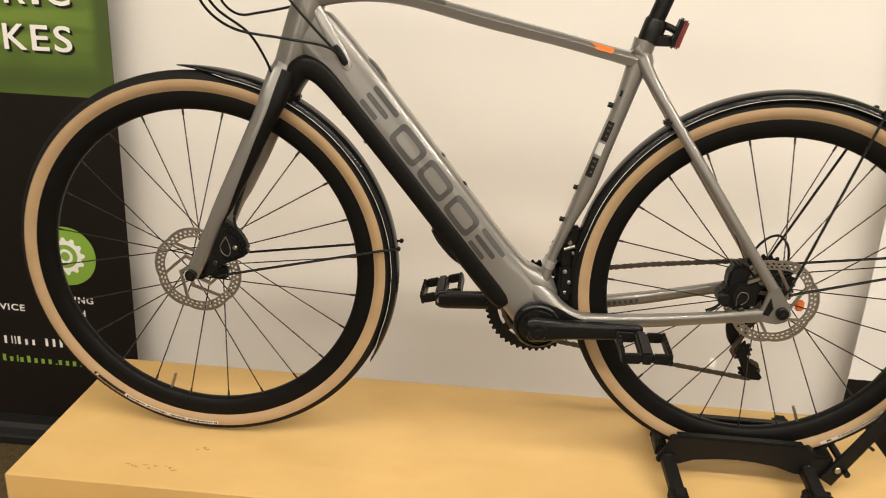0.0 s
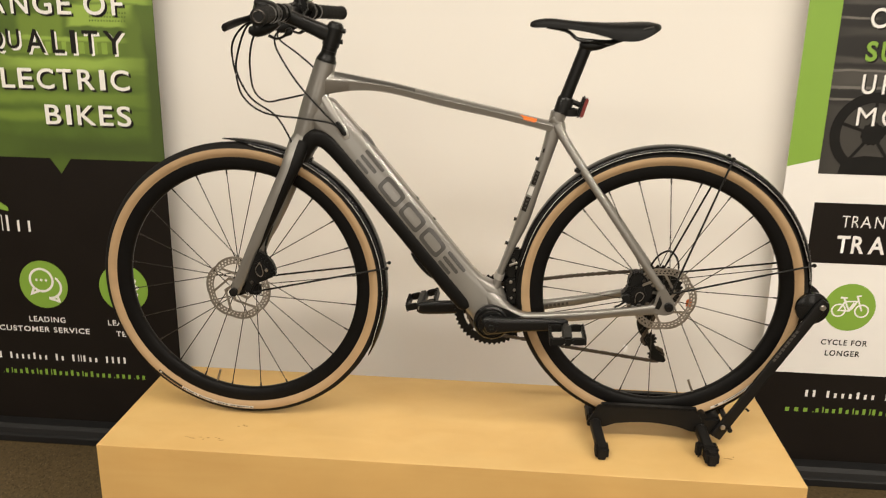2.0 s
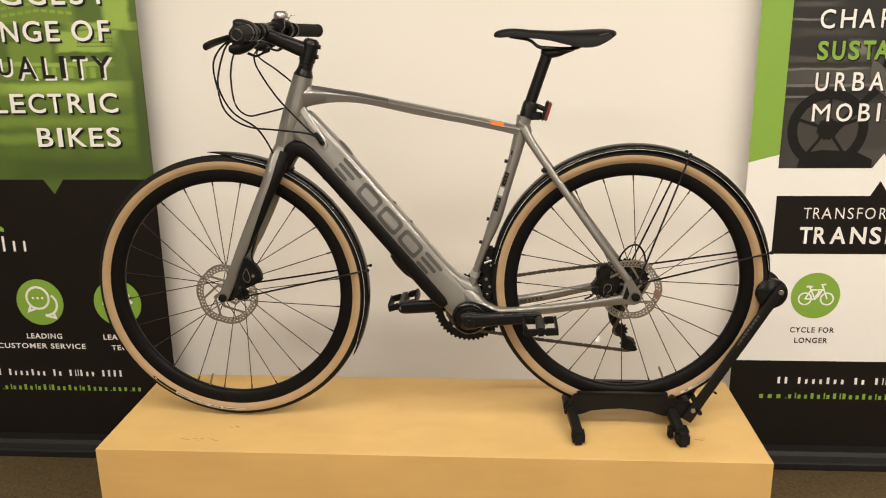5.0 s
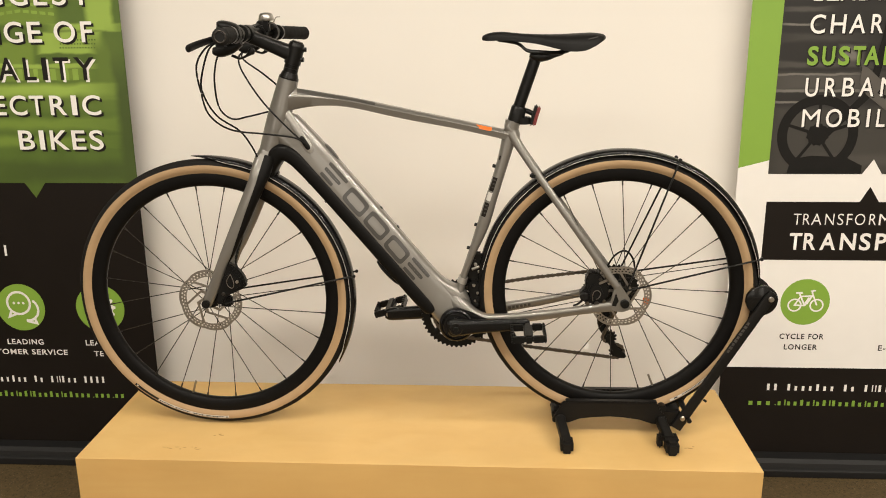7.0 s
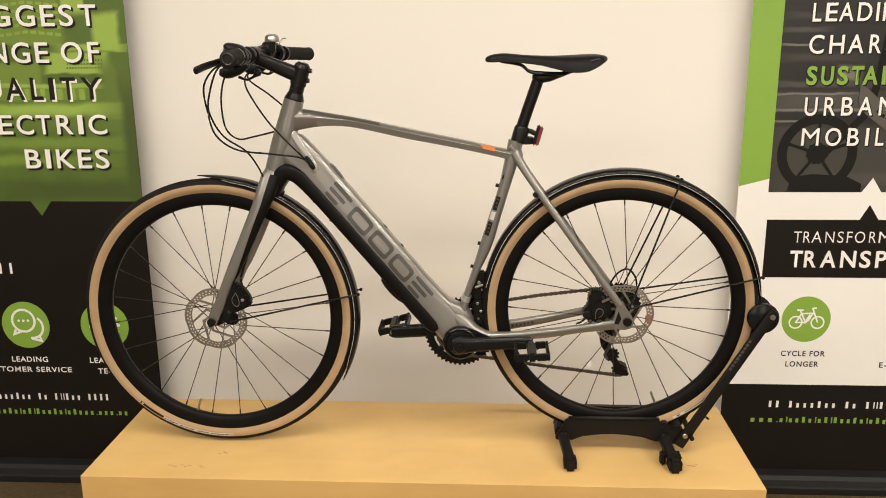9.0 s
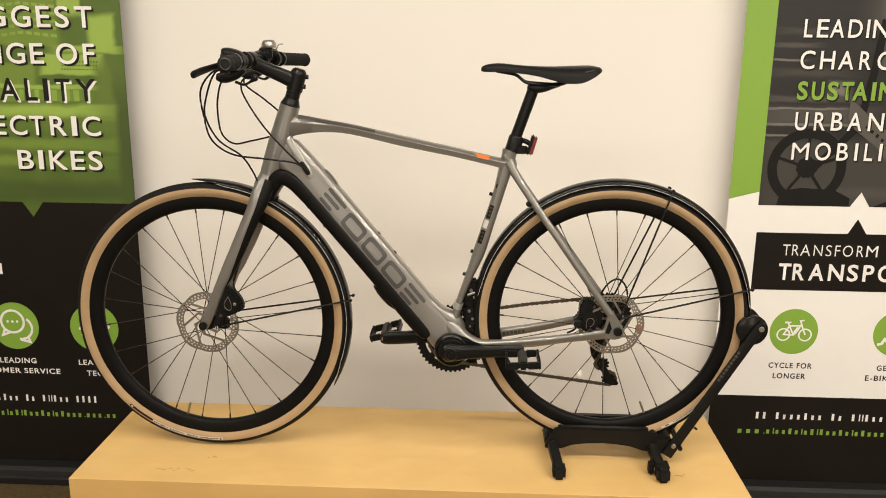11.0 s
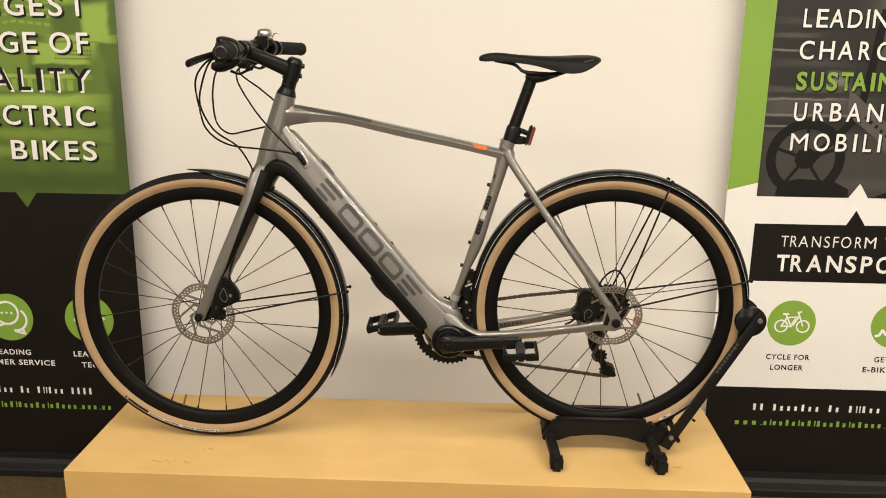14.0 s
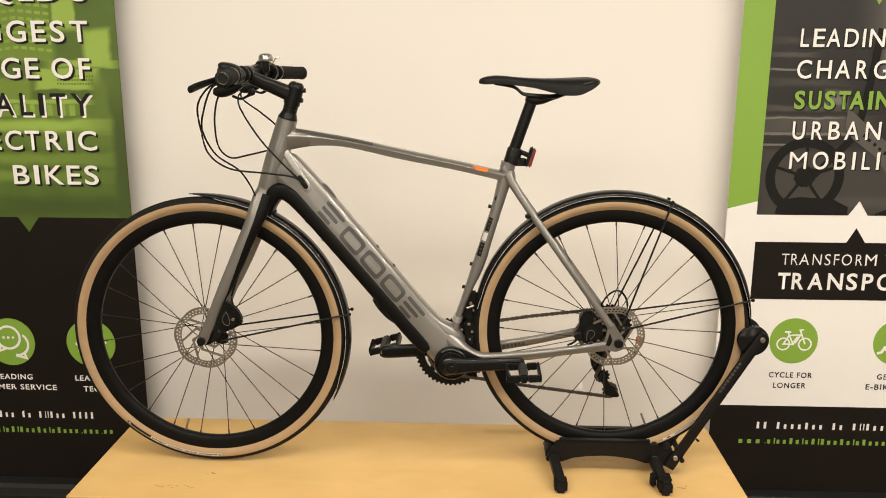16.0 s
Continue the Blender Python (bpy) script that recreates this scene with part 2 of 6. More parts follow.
M_PGREY = mat("grey_ink", (0.062, 0.057, 0.050), 0.5, 0, 0.3, 9, 0, 250, 0, 0.05, 0.25)
M_PDARK = mat("charcoal_ink", (0.010, 0.0095, 0.009), 0.5, 0, 0.3, 20, 0, 250, 0, 0.05, 0.2)
M_BASE = mat("dark_anodised_aluminium", (0.011, 0.011, 0.0115), 0.55, 0.0, 0.12, 15, 0.03, 500, 0, 0.08, 0.35)
M_STANDB = mat("black_powder_coat", (0.007, 0.0065, 0.006), 0.42, 0.0, 0.25, 60, 0.25, 800, 0, 0.08, 0.2)


# ---- building helpers ----
def part(name, bm, material, parent=None, label="", smooth=38, at=None):
    me = bpy.data.meshes.new(name)
    bm.normal_update()
    bm.to_mesh(me)
    bm.free()
    me.materials.append(material)
    if smooth:
        me.shade_smooth()
        me.set_sharp_from_angle(angle=radians(smooth))
    ob = new(name, me)
    if parent is not None:
        ob.parent = parent
    if at is not None:
        ob.location = at
    if label:
        ob["label"] = label
    return ob


def thing(name, label, category, at=(0, 0, 0), group="", kind=""):
    ob = new(name)
    ob.empty_display_size = 0.1
    ob.location = at
    return tagged(ob, label, category, group, kind)


def add_box(bm, lo, hi, bevel=0.0, m=None, seg=2):
    v = bmesh.ops.create_cube(bm, size=1)["verts"]
    c = [(a + b) / 2 for a, b in zip(lo, hi)]
    d = [abs(b - a) for a, b in zip(lo, hi)]
    bmesh.ops.transform(bm, matrix=Matrix.Translation(c) @ Matrix.Diagonal((*d, 1)), verts=v)
    if bevel:
        es = {e for q in v for e in q.link_edges}
        v = bmesh.ops.bevel(bm, geom=list(es), offset=bevel, segments=seg, affect="EDGES")["verts"]
        v = list({q for q in v})
    if m is not None:
        vs = set(v)
        for q in list(v):
            vs |= {w for f in q.link_faces for w in f.verts}
        bmesh.ops.transform(bm, matrix=m, verts=list(vs))
    return bm


def box(lo, hi, bevel=0.0, m=None, seg=2):
    return add_box(bmesh.new(), lo, hi, bevel, m, seg)


def spline(pts, n=6):
    """A smooth run of rows through the given rows (any number of columns)."""
    p = [np.array(q, float) for q in pts]
    p = [2 * p[0] - p[1]] + p + [2 * p[-1] - p[-2]]
    out = []
    for i in range(1, len(p) - 2):
        for k in range(n):
            t = k / n
            out.append(0.5 * (2 * p[i] + (p[i + 1] - p[i - 1]) * t + (2 * p[i - 1] - 5 * p[i] + 4 * p[i + 1] - p[i + 2]) * t * t
                              + (3 * p[i] - p[i - 1] - 3 * p[i + 1] + p[i + 2]) * t ** 3))
    out.append(p[-2])
    return out


def section(rows, i, ang, power, grow=0.0):
    """A point of a swept tube: rows of x, y, z, half height in its plane, half width across."""
    a, b = rows[max(i - 1, 0)][:3], rows[min(i + 1, len(rows) - 1)][:3]
    t = Vector(b - a).normalized()
    side = Vector((0, 1, 0)) if abs(t.y) < 0.9 else Vector((1, 0, 0))
    side = (side - t * t.dot(side)).normalized()
    up = side.cross(t)
    if up.z < 0:
        up = -up
    c, s = math.cos(ang), math.sin(ang)
    e = 2 / power
    cc, ss = math.copysign(abs(c) ** e, c), math.copysign(abs(s) ** e, s)
    return Vector(rows[i][:3]) + up * cc * (rows[i][3] + grow) + side * ss * (rows[i][4] + grow)


def add_sweep(bm, rows, seg=14, power=2.0, cap=True, keel=0.0):
    rings = []
    for i in range(len(rows)):
        pts = [section(rows, i, 2 * math.pi * k / seg, power) for k in range(seg)]
        if keel:
            top, low = max(p.z for p in pts), min(p.z for p in pts)
            for p in pts:
                f = (p.z - low) / (top - low)
                p.y *= 1 - keel * (1 - f) if keel > 0 else 1 + keel * f
        rings.append([bm.verts.new(p) for p in pts])
    for r0, r1 in zip(rings, rings[1:]):
        for k in range(seg):
            bm.faces.new((r0[k], r0[(k + 1) % seg], r1[(k + 1) % seg], r1[k]))
    if cap:
        bm.faces.new(rings[0][::-1])
        bm.faces.new(rings[-1])
    bmesh.ops.recalc_face_normals(bm, faces=bm.faces)
    return bm


def add_tube(bm, pts, r, seg=8, n=5):
    rows = [np.r_[q, r, r] for q in (spline(pts, n) if len(pts) > 2 else [np.array(q, float) for q in pts])]
    return add_sweep(bm, rows, seg)


def tube(pts, r, seg=8, n=5):
    return add_tube(bmesh.new(), pts, r, seg, n)


def patch(rows, power, i0, i1, a0, a1, grow=0.0007, na=6, a2=None):
    """A thin skin on a swept tube, from row i0 to i1 and from angle a0 to a1 (degrees; -90 faces the near side)."""
    bm = bmesh.new()
    grid = []
    steps = max(2, int(abs(i1 - i0)) + 1)
    for s in range(steps + 1):
        f = i0 + (i1 - i0) * s / steps
        i, w = int(f), f - int(f)
        row = []
        for k in range(na + 1):
            first = a0 if a2 is None else a0 + (a2 - a0) * (s / steps) ** 2.5
            g = radians(first + (a1 - first) * k / na)
            p = section(rows, i, g, power, grow)
            if w > 1e-6 and i + 1 < len(rows):
                p = p.lerp(section(rows, i + 1, g, power, grow), w)
            row.append(bm.verts.new(p))
        grid.append(row)
    for r0, r1 in zip(grid, grid[1:]):
        for k in range(na):
            bm.faces.new((r0[k], r0[k + 1], r1[k + 1], r1[k]))
    bmesh.ops.recalc_face_normals(bm, faces=bm.faces)
    return bm


def add_lathe(bm, prof, seg=48, at=(0, 0, 0), closed=False, a0=0.0, a1=360.0):
    """Turns a profile of (radius, y) round the y axis."""
    full = abs(a1 - a0 - 360) < 1e-6
    n = seg if full else seg + 1
    rings = []
    for k in range(n):
        g = radians(a0 + (a1 - a0) * k / seg)
        rings.append([bm.verts.new((at[0] + r * math.cos(g), at[1] + y, at[2] + r * math.sin(g))) for r, y in prof])
    m = len(prof)
    for k in range(seg):
        r0, r1 = rings[k], rings[(k + 1) % n]
        for j in range(m if closed else m - 1):
            q = (r0[j], r0[(j + 1) % m], r1[(j + 1) % m], r1[j])
            bm.faces.new(q)
    if not full and closed:
        bm.faces.new(rings[0])
        bm.faces.new(rings[-1][::-1])
    bmesh.ops.recalc_face_normals(bm, faces=bm.faces)
    return bm


def lathe(prof, seg=48, at=(0, 0, 0), closed=False, a0=0.0, a1=360.0):
    return add_lathe(bmesh.new(), prof, seg, at, closed, a0, a1)


def disc(at, r, y0, y1, seg=32, ch=0.001):
    """A solid round with its axis along y and chamfered rims."""
    return lathe([(1e-4, y0), (r - ch, y0), (r, y0 + ch), (r, y1 - ch), (r - ch, y1), (1e-4, y1)], seg, at)


def add_rod(bm, a, b, r, seg=10):
    a, b = np.array(a, float), np.array(b, float)
    return add_sweep(bm, [np.r_[a, r, r], np.r_[b, r, r]], seg)


def rod(a, b, r, seg=10):
    return add_rod(bmesh.new(), a, b, r, seg)


def add_plate(bm, poly, y0, y1):
    """A flat plate: an outline in x and z, between two y planes."""
    lo = [bm.verts.new((x, y0, z)) for x, z in poly]
    hi = [bm.verts.new((x, y1, z)) for x, z in poly]
    bm.faces.new(lo)
    bm.faces.new(hi[::-1])
    n = len(poly)
    for k in range(n):
        bm.faces.new((lo[k], lo[(k + 1) % n], hi[(k + 1) % n], hi[k]))
    bmesh.ops.recalc_face_normals(bm, faces=bm.faces)
    return bm


def plate(poly, y0, y1, bevel=0.0):
    bm = add_plate(bmesh.new(), poly, y0, y1)
    if bevel:
        bmesh.ops.bevel(bm, geom=list(bm.edges), offset=bevel, segments=2, affect="EDGES")
    return bm


def round_poly(cx, cz, r, n=40, rz=None):
    return [(cx + r * math.cos(2 * math.pi * k / n), cz + (rz or r) * math.sin(2 * math.pi * k / n)) for k in range(n)]


# ---- the shop ----
def slab(name, lo, hi, material, label, category):
    return tagged(part(name, box(lo, hi), material, None, "", 0), label, category, "", "structure")


WALL_Y = 0.634
slab("floor", (-4.5, -5.0, -0.1), (4.5, WALL_Y, 0), M_FLOOR, "brown polished concrete floor with dark and pale aggregate specks", "floor")
slab("wall_back", (-4.5, WALL_Y, -0.1), (4.5, WALL_Y + 0.12, 3.0), M_WALL, "smooth cream painted wall behind the display", "wall")
slab("wall_left", (-4.62, -5.0, -0.1), (-4.5, WALL_Y + 0.12, 3.0), M_WALL2, "plain painted side wall of the shop", "wall")
slab("wall_right", (4.5, -5.0, -0.1), (4.62, WALL_Y + 0.12, 3.0), M_WALL2, "plain painted side wall of the shop", "wall")
WINDOWS = ((-2.7, -1.5), (-0.6, 0.6), (1.5, 2.7))
bm = bmesh.new()
edges = [-4.62] + [x for w in WINDOWS for x in w] + [4.62]
for xa, xb in zip(edges[0::2], edges[1::2]):
    add_box(bm, (xa, -5.12, -0.1), (xb, -5.0, 3.0))
for xa, xb in WINDOWS:
    add_box(bm, (xa, -5.12, -0.1), (xb, -5.0, 0.45))
    add_box(bm, (xa, -5.12, 2.45), (xb, -5.0, 3.0))
tagged(part("wall_front", bm, M_WALL2, None, "", 0), "plain painted wall with three shop windows", "wall", "", "structure")
for q, (xa, xb) in enumerate(WINDOWS):
    bm = bmesh.new()
    for lo, hi in (((xa, -5.09, 0.45), (xa + 0.05, -5.03, 2.45)), ((xb - 0.05, -5.09, 0.45), (xb, -5.03, 2.45)), ((xa + 0.05, -5.09, 0.45), (xb - 0.05, -5.03, 0.50)), ((xa + 0.05, -5.09, 2.40), (xb - 0.05, -5.03, 2.45))):
        add_box(bm, lo, hi)
    win = tagged(part("window_%d" % (q + 1), bm, M_BASE, None, "", 0), "tall dark-framed shop window", "window", "shop windows", "structure")
    pane = part("pane", box((xa + 0.05, -5.065, 0.50), (xb - 0.05, -5.057, 2.40)), M_GLASS, win, "", 0)
    pane.visible_shadow = False
slab("ceiling", (-4.62, -5.12, 3.0), (4.62, WALL_Y + 0.12, 3.1), M_CEIL, "plain dark shop ceiling", "ceiling")

# ---- the plinth ----
PX0, PX1, PY0, PY1, PH = -0.825, 0.829, -0.208, 0.246, 0.4275
plinth = thing("display_plinth", "pale birch board display plinth, scuffed on top", "plinth")


def board(poly):
    """A board that runs the plinth's length, from its outline in y and z."""
    bm = bmesh.new()
    lo = [bm.verts.new((PX0, y, z)) for y, z in poly]
    hi = [bm.verts.new((PX1, y, z)) for y, z in poly]
    bm.faces.new(lo)
    bm.faces.new(hi[::-1])
    for q in range(len(poly)):
        w = (q + 1) % len(poly)
        bm.faces.new((lo[q], lo[w], hi[w], hi[q]))
    bmesh.ops.recalc_face_normals(bm, faces=bm.faces)
    return bm


T = 0.018
part("top_panel", board([(PY0 + 0.0012, PH), (PY1, PH), (PY1, PH - T), (PY0 + T, PH - T), (PY0 + 0.0003, PH - 0.0010)]), M_PLY, plinth, "", 30)
part("front_panel", board([(PY0, PH - 0.0012), (PY0 + T - 0.0004, PH - T - 0.0006), (PY0 + T - 0.0004, 0), (PY0, 0)]), M_PLY_SHADED, plinth, "", 30)
part("back_panel", box((PX0, PY1 - 0.018, 0), (PX1, PY1, PH - 0.0185), 0.001), M_PLY_SHADED, plinth)
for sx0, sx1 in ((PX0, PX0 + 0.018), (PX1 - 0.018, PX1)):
    part("side_panel", box((sx0, PY0 + 0.0185, 0), (sx1, PY1 - 0.0185, PH - 0.0185), 0.001), M_PLY_SHADED, plinth)


def scuff(cx, cy, w, d, seed):
    rnd = random.Random(seed)
    bm = bmesh.new()
    for q in range(3):
        x, y = cx + 0.012 + (q - 1) * w * 0.30 + rnd.uniform(-0.002, 0.002), cy + rnd.uniform(-d, d)
        a, c, lean = rnd.uniform(0.0026, 0.0085), rnd.uniform(0.0014, 0.0036), rnd.uniform(-0.4, 0.4)
        ringv = []
        for g in range(14):
            u, v = a * math.cos(g * 0.4488) * rnd.uniform(0.65, 1), c * math.sin(g * 0.4488) * rnd.uniform(0.6, 1)
            ringv.append(bm.verts.new((x + u - lean * v, y + v + lean * u, PH + 0.0003 + 0.0001 * q)))
        bm.faces.new(ringv)
    bmesh.ops.recalc_face_normals(bm, faces=bm.faces)
    return bm


for k, (cx, cy) in enumerate(((-0.63, -0.150), (-0.595, -0.150), (-0.56, -0.150), (0.67, -0.10), (-0.52, -0.075))):
    part("scuff_mark", scuff(cx, cy, 0.03, 0.008, k), M_SCUFF, plinth, "faint brown rubber scuff", 0)


# ---- banners ----
def text_mesh(body, bold=0.0, shear=0.0, space=1.0):
    cu = bpy.data.curves.new("lettering", "FONT")
    cu.body, cu.offset, cu.shear, cu.space_character, cu.resolution_u = body, bold, shear, space, 4
    ob = bpy.data.objects.new("lettering", cu)
    scene.collection.objects.link(ob)
    me = bpy.data.meshes.new_from_object(ob.evaluated_get(bpy.context.evaluated_depsgraph_get()))
    bpy.data.objects.remove(ob)
    bpy.data.curves.remove(cu)
    return me


def extent(me):
    xs = [v.co.x for v in me.vertices]
    ys = [v.co.y for v in me.vertices]
    return min(xs), max(xs), min(ys), max(ys)


def lettering(name, body, known, x0, x1, z0, z1, y, material, parent, align="left", bold=0.0, shear=0.0, space=1.0, label=""):
    """Letters laid on a banner: the part of the body given as known spans x0 to x1, its capitals z0 to z1."""
    a = extent(text_mesh(known, bold, shear, space))
    fx, fz = (x1 - x0) / (a[1] - a[0]), (z1 - z0) / (a[3] - a[2])
    me = text_mesh(body, bold, shear, space)
    b = extent(me)
    for v in me.vertices:
        px = x0 + (v.co.x - b[0]) * fx if align == "left" else x1 + (v.co.x - b[1]) * fx
        v.co = (px, y, z0 + (v.co.y - a[2]) * fz)
    bm = bmesh.new()
    bm.from_mesh(me)
    bpy.data.meshes.remove(me)
    bm.verts.ensure_lookup_table()
    seen = set()
    for start in bm.verts:
        if start in seen:
            continue
        stack, island = [start], []
        seen.add(start)
        while stack:
            v = stack.pop()
            island.append(v)
            for e in v.link_edges:
                w = e.other_vert(v)
                if w not in seen:
                    seen.add(w)
                    stack.append(w)
        one = bmesh.new()
        copy = {v: one.verts.new(v.co) for v in island}
        for f in {f for v in island for f in v.link_faces}:
            one.faces.new([copy[v] for v in f.verts])
        part(name, one, material, parent, label, 0)
    bm.free()


def glyphs(name, text, spans, z0, z1, y, material, parent, bold=0.0, dx=0.0, dz=0.0):
    """Printed capitals, each one set between its own two edges."""
    cap = extent(text_mesh("H", bold))
    fz = (z1 - z0) / (cap[3] - cap[2])
    for ch, (xa, xb) in zip(text, spans):
        me = text_mesh(ch, 0.0 if ch == "M" else bold)
        e = extent(me)
        fx = (xb - xa) / (e[1] - e[0])
        bm = bmesh.new()
        bm.from_mesh(me)
        bpy.data.meshes.remove(me)
        for v in bm.verts:
            v.co = (xa + dx + (v.co.x - e[0]) * fx, y, z0 + dz + (v.co.y - cap[2]) * fz)
        part(name, bm, material, parent, "", 0)


BAR_KINDS = {"T": (1.0, 1.0), "x": (1.0, 0.70), "i": (0.45, 1.0), "w": (1.35, 0.70), ".": (0.45, 0.14), " ": (0.85, 0.0)}


def bars(name, x0, x1, z0, z1, y, material, parent, rhythm, label, fill=0.60):
    """A line of small writing as plain bars: tall, low, narrow and wide ones in the rhythm of its characters."""
    pitch = (x1 - x0) / sum(BAR_KINDS[k][0] for k in rhythm)
    x = x0
    for k in rhythm:
        w, tall = BAR_KINDS[k]
        if tall:
            part(name, plate(quad(x, x + pitch * w * fill, z0, z0 + (z1 - z0) * tall), y, y + 0.0003), material, parent, label, 0)
        x += pitch * w


def shape(name, poly, y, material, parent, label=""):
    return part(name, plate(poly, y, y + 0.0003), material, parent, label, 0)


def quad(x0, x1, z0, z1):
    return [(x0, z0), (x1, z0), (x1, z1), (x0, z1)]


def ring(name, cx, cz, r0, r1, y, material, parent, n=48, a0=0, a1=360, label=""):
    bm = bmesh.new()
    add_lathe(bm, [(r0, y), (r1, y)], n, (cx, 0, cz), False, a0, a1)
    return part(name, bm, material, parent, label, 0)


def stroke(name, pts, w, y, material, parent):
    """A flat printed line of an even width, mitred at its corners."""
    closed = pts[0] == pts[-1]
    p = [Vector(q) for q in (pts[:-1] if closed else pts)]
    n = len(p)
    rims = []
    for q in range(n):
        a = p[q - 1] if closed or q else None
        c = p[(q + 1) % n] if closed or q < n - 1 else None
        d0 = (p[q] - a).normalized() if a is not None else None
        d1 = (c - p[q]).normalized() if c is not None else None
        d0, d1 = d0 or d1, d1 or d0
        n0, n1 = Vector((-d0.y, d0.x)), Vector((-d1.y, d1.x))
        m = (n0 + n1).normalized()
        m = m * (w / 2 / max(0.4, m.dot(n0)))
        rims.append((p[q] + m, p[q] - m))
    bm = bmesh.new()
    vs = [[bm.verts.new((v.x, y, v.y)) for v in r] for r in rims]
    for q in range(n if closed else n - 1):
        r0, r1 = vs[q], vs[(q + 1) % n]
        bm.faces.new((r0[0], r0[1], r1[1], r1[0]))
    bmesh.ops.recalc_face_normals(bm, faces=bm.faces)
    return part(name, bm, material, parent, "", 0)


def banner_stand(x0, x1, y, label, group):
    """The roll-up cassette, pole and sheet of a banner; the sheet's face is at y."""
    b = thing("roll_up_banner", label, "banner", ((x0 + x1) / 2, y + 0.08, 0), group)
    ox, oy = (x0 + x1) / 2, y + 0.08
    bm = bmesh.new()
    prof = [(-0.140, 0.0), (-0.143, 0.010), (-0.143, 0.024), (-0.138, 0.028), (-0.134, 0.029), (-0.130, 0.046), (-0.118, 0.056), (-0.09, 0.060), (-0.05, 0.060), (-0.03, 0.052), (-0.02, 0.03), (-0.02, 0.0)]
    half = (x1 - x0) / 2 + 0.015
    lo = [bm.verts.new((-half, q, z)) for q, z in prof]
    hi = [bm.verts.new((half, q, z)) for q, z in prof]
    bm.faces.new(lo)
    bm.faces.new(hi[::-1])
    for k in range(len(prof)):
        j = (k + 1) % len(prof)
        bm.faces.new((lo[k], lo[j], hi[j], hi[k]))
    bmesh.ops.recalc_face_normals(bm, faces=bm.faces)
    part("cassette", bm, M_BASE, b, "dark grey aluminium roll-up cassette", 30)
    part("pole", rod((0, -0.05, 0.05), (0, -0.05, 2.03), 0.009), M_STEEL, b)
    part("top_rail", box((-half + 0.015, -0.088, 2.02), (half - 0.015, -0.068, 2.045), 0.003), M_BASE, b)
    return b, ox, oy


# left banner
LX0, LX1, LY = -1.725, -0.922, 0.545
left, OX, OY = banner_stand(LX0, LX1, LY, "green and black roll-up banner with white headline lettering", "banners behind the plinth")


def local(ob, ox, oy):
    ob.location = (-ox, -oy, 0)
    return ob


sheet = local(part("sheet", box((LX0, LY, 0.05), (LX1, LY + 0.0012, 2.03)), M_PBLACK, left, "glossy black printed banner sheet", 0), OX, OY)
shape("green_field", [(LX0, 0.965), (-1.288, 0.965), (-1.256, 0.917), (-1.221, 0.965), (LX1, 0.965), (LX1, 2.03), (LX0, 2.03)], LY - 0.0006, M_CITY, sheet)
YL = LY - 0.0012
# windows and columns of the printed city
for r in range(9):
    for c in range(9):
        x = -1.345 + c * 0.0255
        z = 1.468 + r * 0.0215 + (0.0035 * c if c < 5 else 0.0175 - 0.0025 * (c - 4))
        shape("printed_window", [(x, z), (x + 0.018, z + (0.0025 if c < 5 else -0.0018)), (x + 0.018, z + (0.0115 if c < 5 else 0.0075)), (x, z + 0.009)], YL - 0.0004, M_LGREEN, sheet)
for r in range(3):
    for c in range(13):
        x, z = -1.118 + c * 0.0088 + 0.002 * r, 1.378 + r * 0.0115
        shape("printed_window", quad(x, x + 0.0042, z, z + 0.0045), YL - 0.0005, M_DGREEN, sheet)
for x0, x1 in ((-1.158, -1.140), (-1.118, -1.100), (-1.088, -1.070), (-1.052, -1.034), (-1.21, -1.196), (-1.26, -1.244)):
    shape("printed_column", quad(x0, x1, 1.284, 1.3175), YL - 0.0004, M_LGREEN, sheet)
SP_OF = ((-1.354, -1.301), (-1.285, -1.227), (-1.211, -1.169), (-1.130, -1.064), (-1.046, -1.011))
SP_ALITY = ((-1.320, -1.259), (-1.239, -1.201), (-1.181, -1.165), (-1.144, -1.096), (-1.080, -1.016))
SP_LECTRIC = ((-1.411, -1.369), (-1.358, -1.312), (-1.299, -1.245), (-1.235, -1.190), (-1.171, -1.119), (-1.103, -1.086), (-1.069, -1.011))
SP_BIKES = ((-1.285, -1.235), (-1.219, -1.203), (-1.184, -1.126), (-1.115, -1.072), (-1.059, -1.015))
SP_GEST = ((-1.257, -1.198), (-1.180, -1.138), (-1.123, -1.080), (-1.062, -1.008))
for body, head, spans, z0, z1 in (("QLD'S", "QLD'S", (), 1.612, 1.674), ("GEST", "BIG", SP_GEST, 1.504, 1.566), ("NGEOF", "RA", SP_OF, 1.396, 1.457),
                                  ("ALITY", "QU", SP_ALITY, 1.284, 1.352), ("LECTRIC", "E", SP_LECTRIC, 1.178, 1.238), ("BIKES", "", SP_BIKES, 1.071, 1.131)):
    dark = body == "ALITY"
    for nm, dx, dz, dy, mm in (("letter_shadow", 0.006, -0.006, 0.0014, M_WHITE if dark else M_INK), ("headline_letter", 0.0, 0.0, 0.0019, M_INK if dark else M_WHITE)):
        glyphs(nm, body, spans, z0, z1, YL - dy, mm, sheet, 0.012, dx, dz)
        if head:
            x1 = spans[0][0] - 0.018 if spans else -1.004
            lettering(nm, head, head, x1 + dx - 0.066 * len(head) + 0.030, x1 + dx, z0 + dz, z1 + dz, YL - dy, mm, sheet, "right", 0.012, 0.0, 1.10)
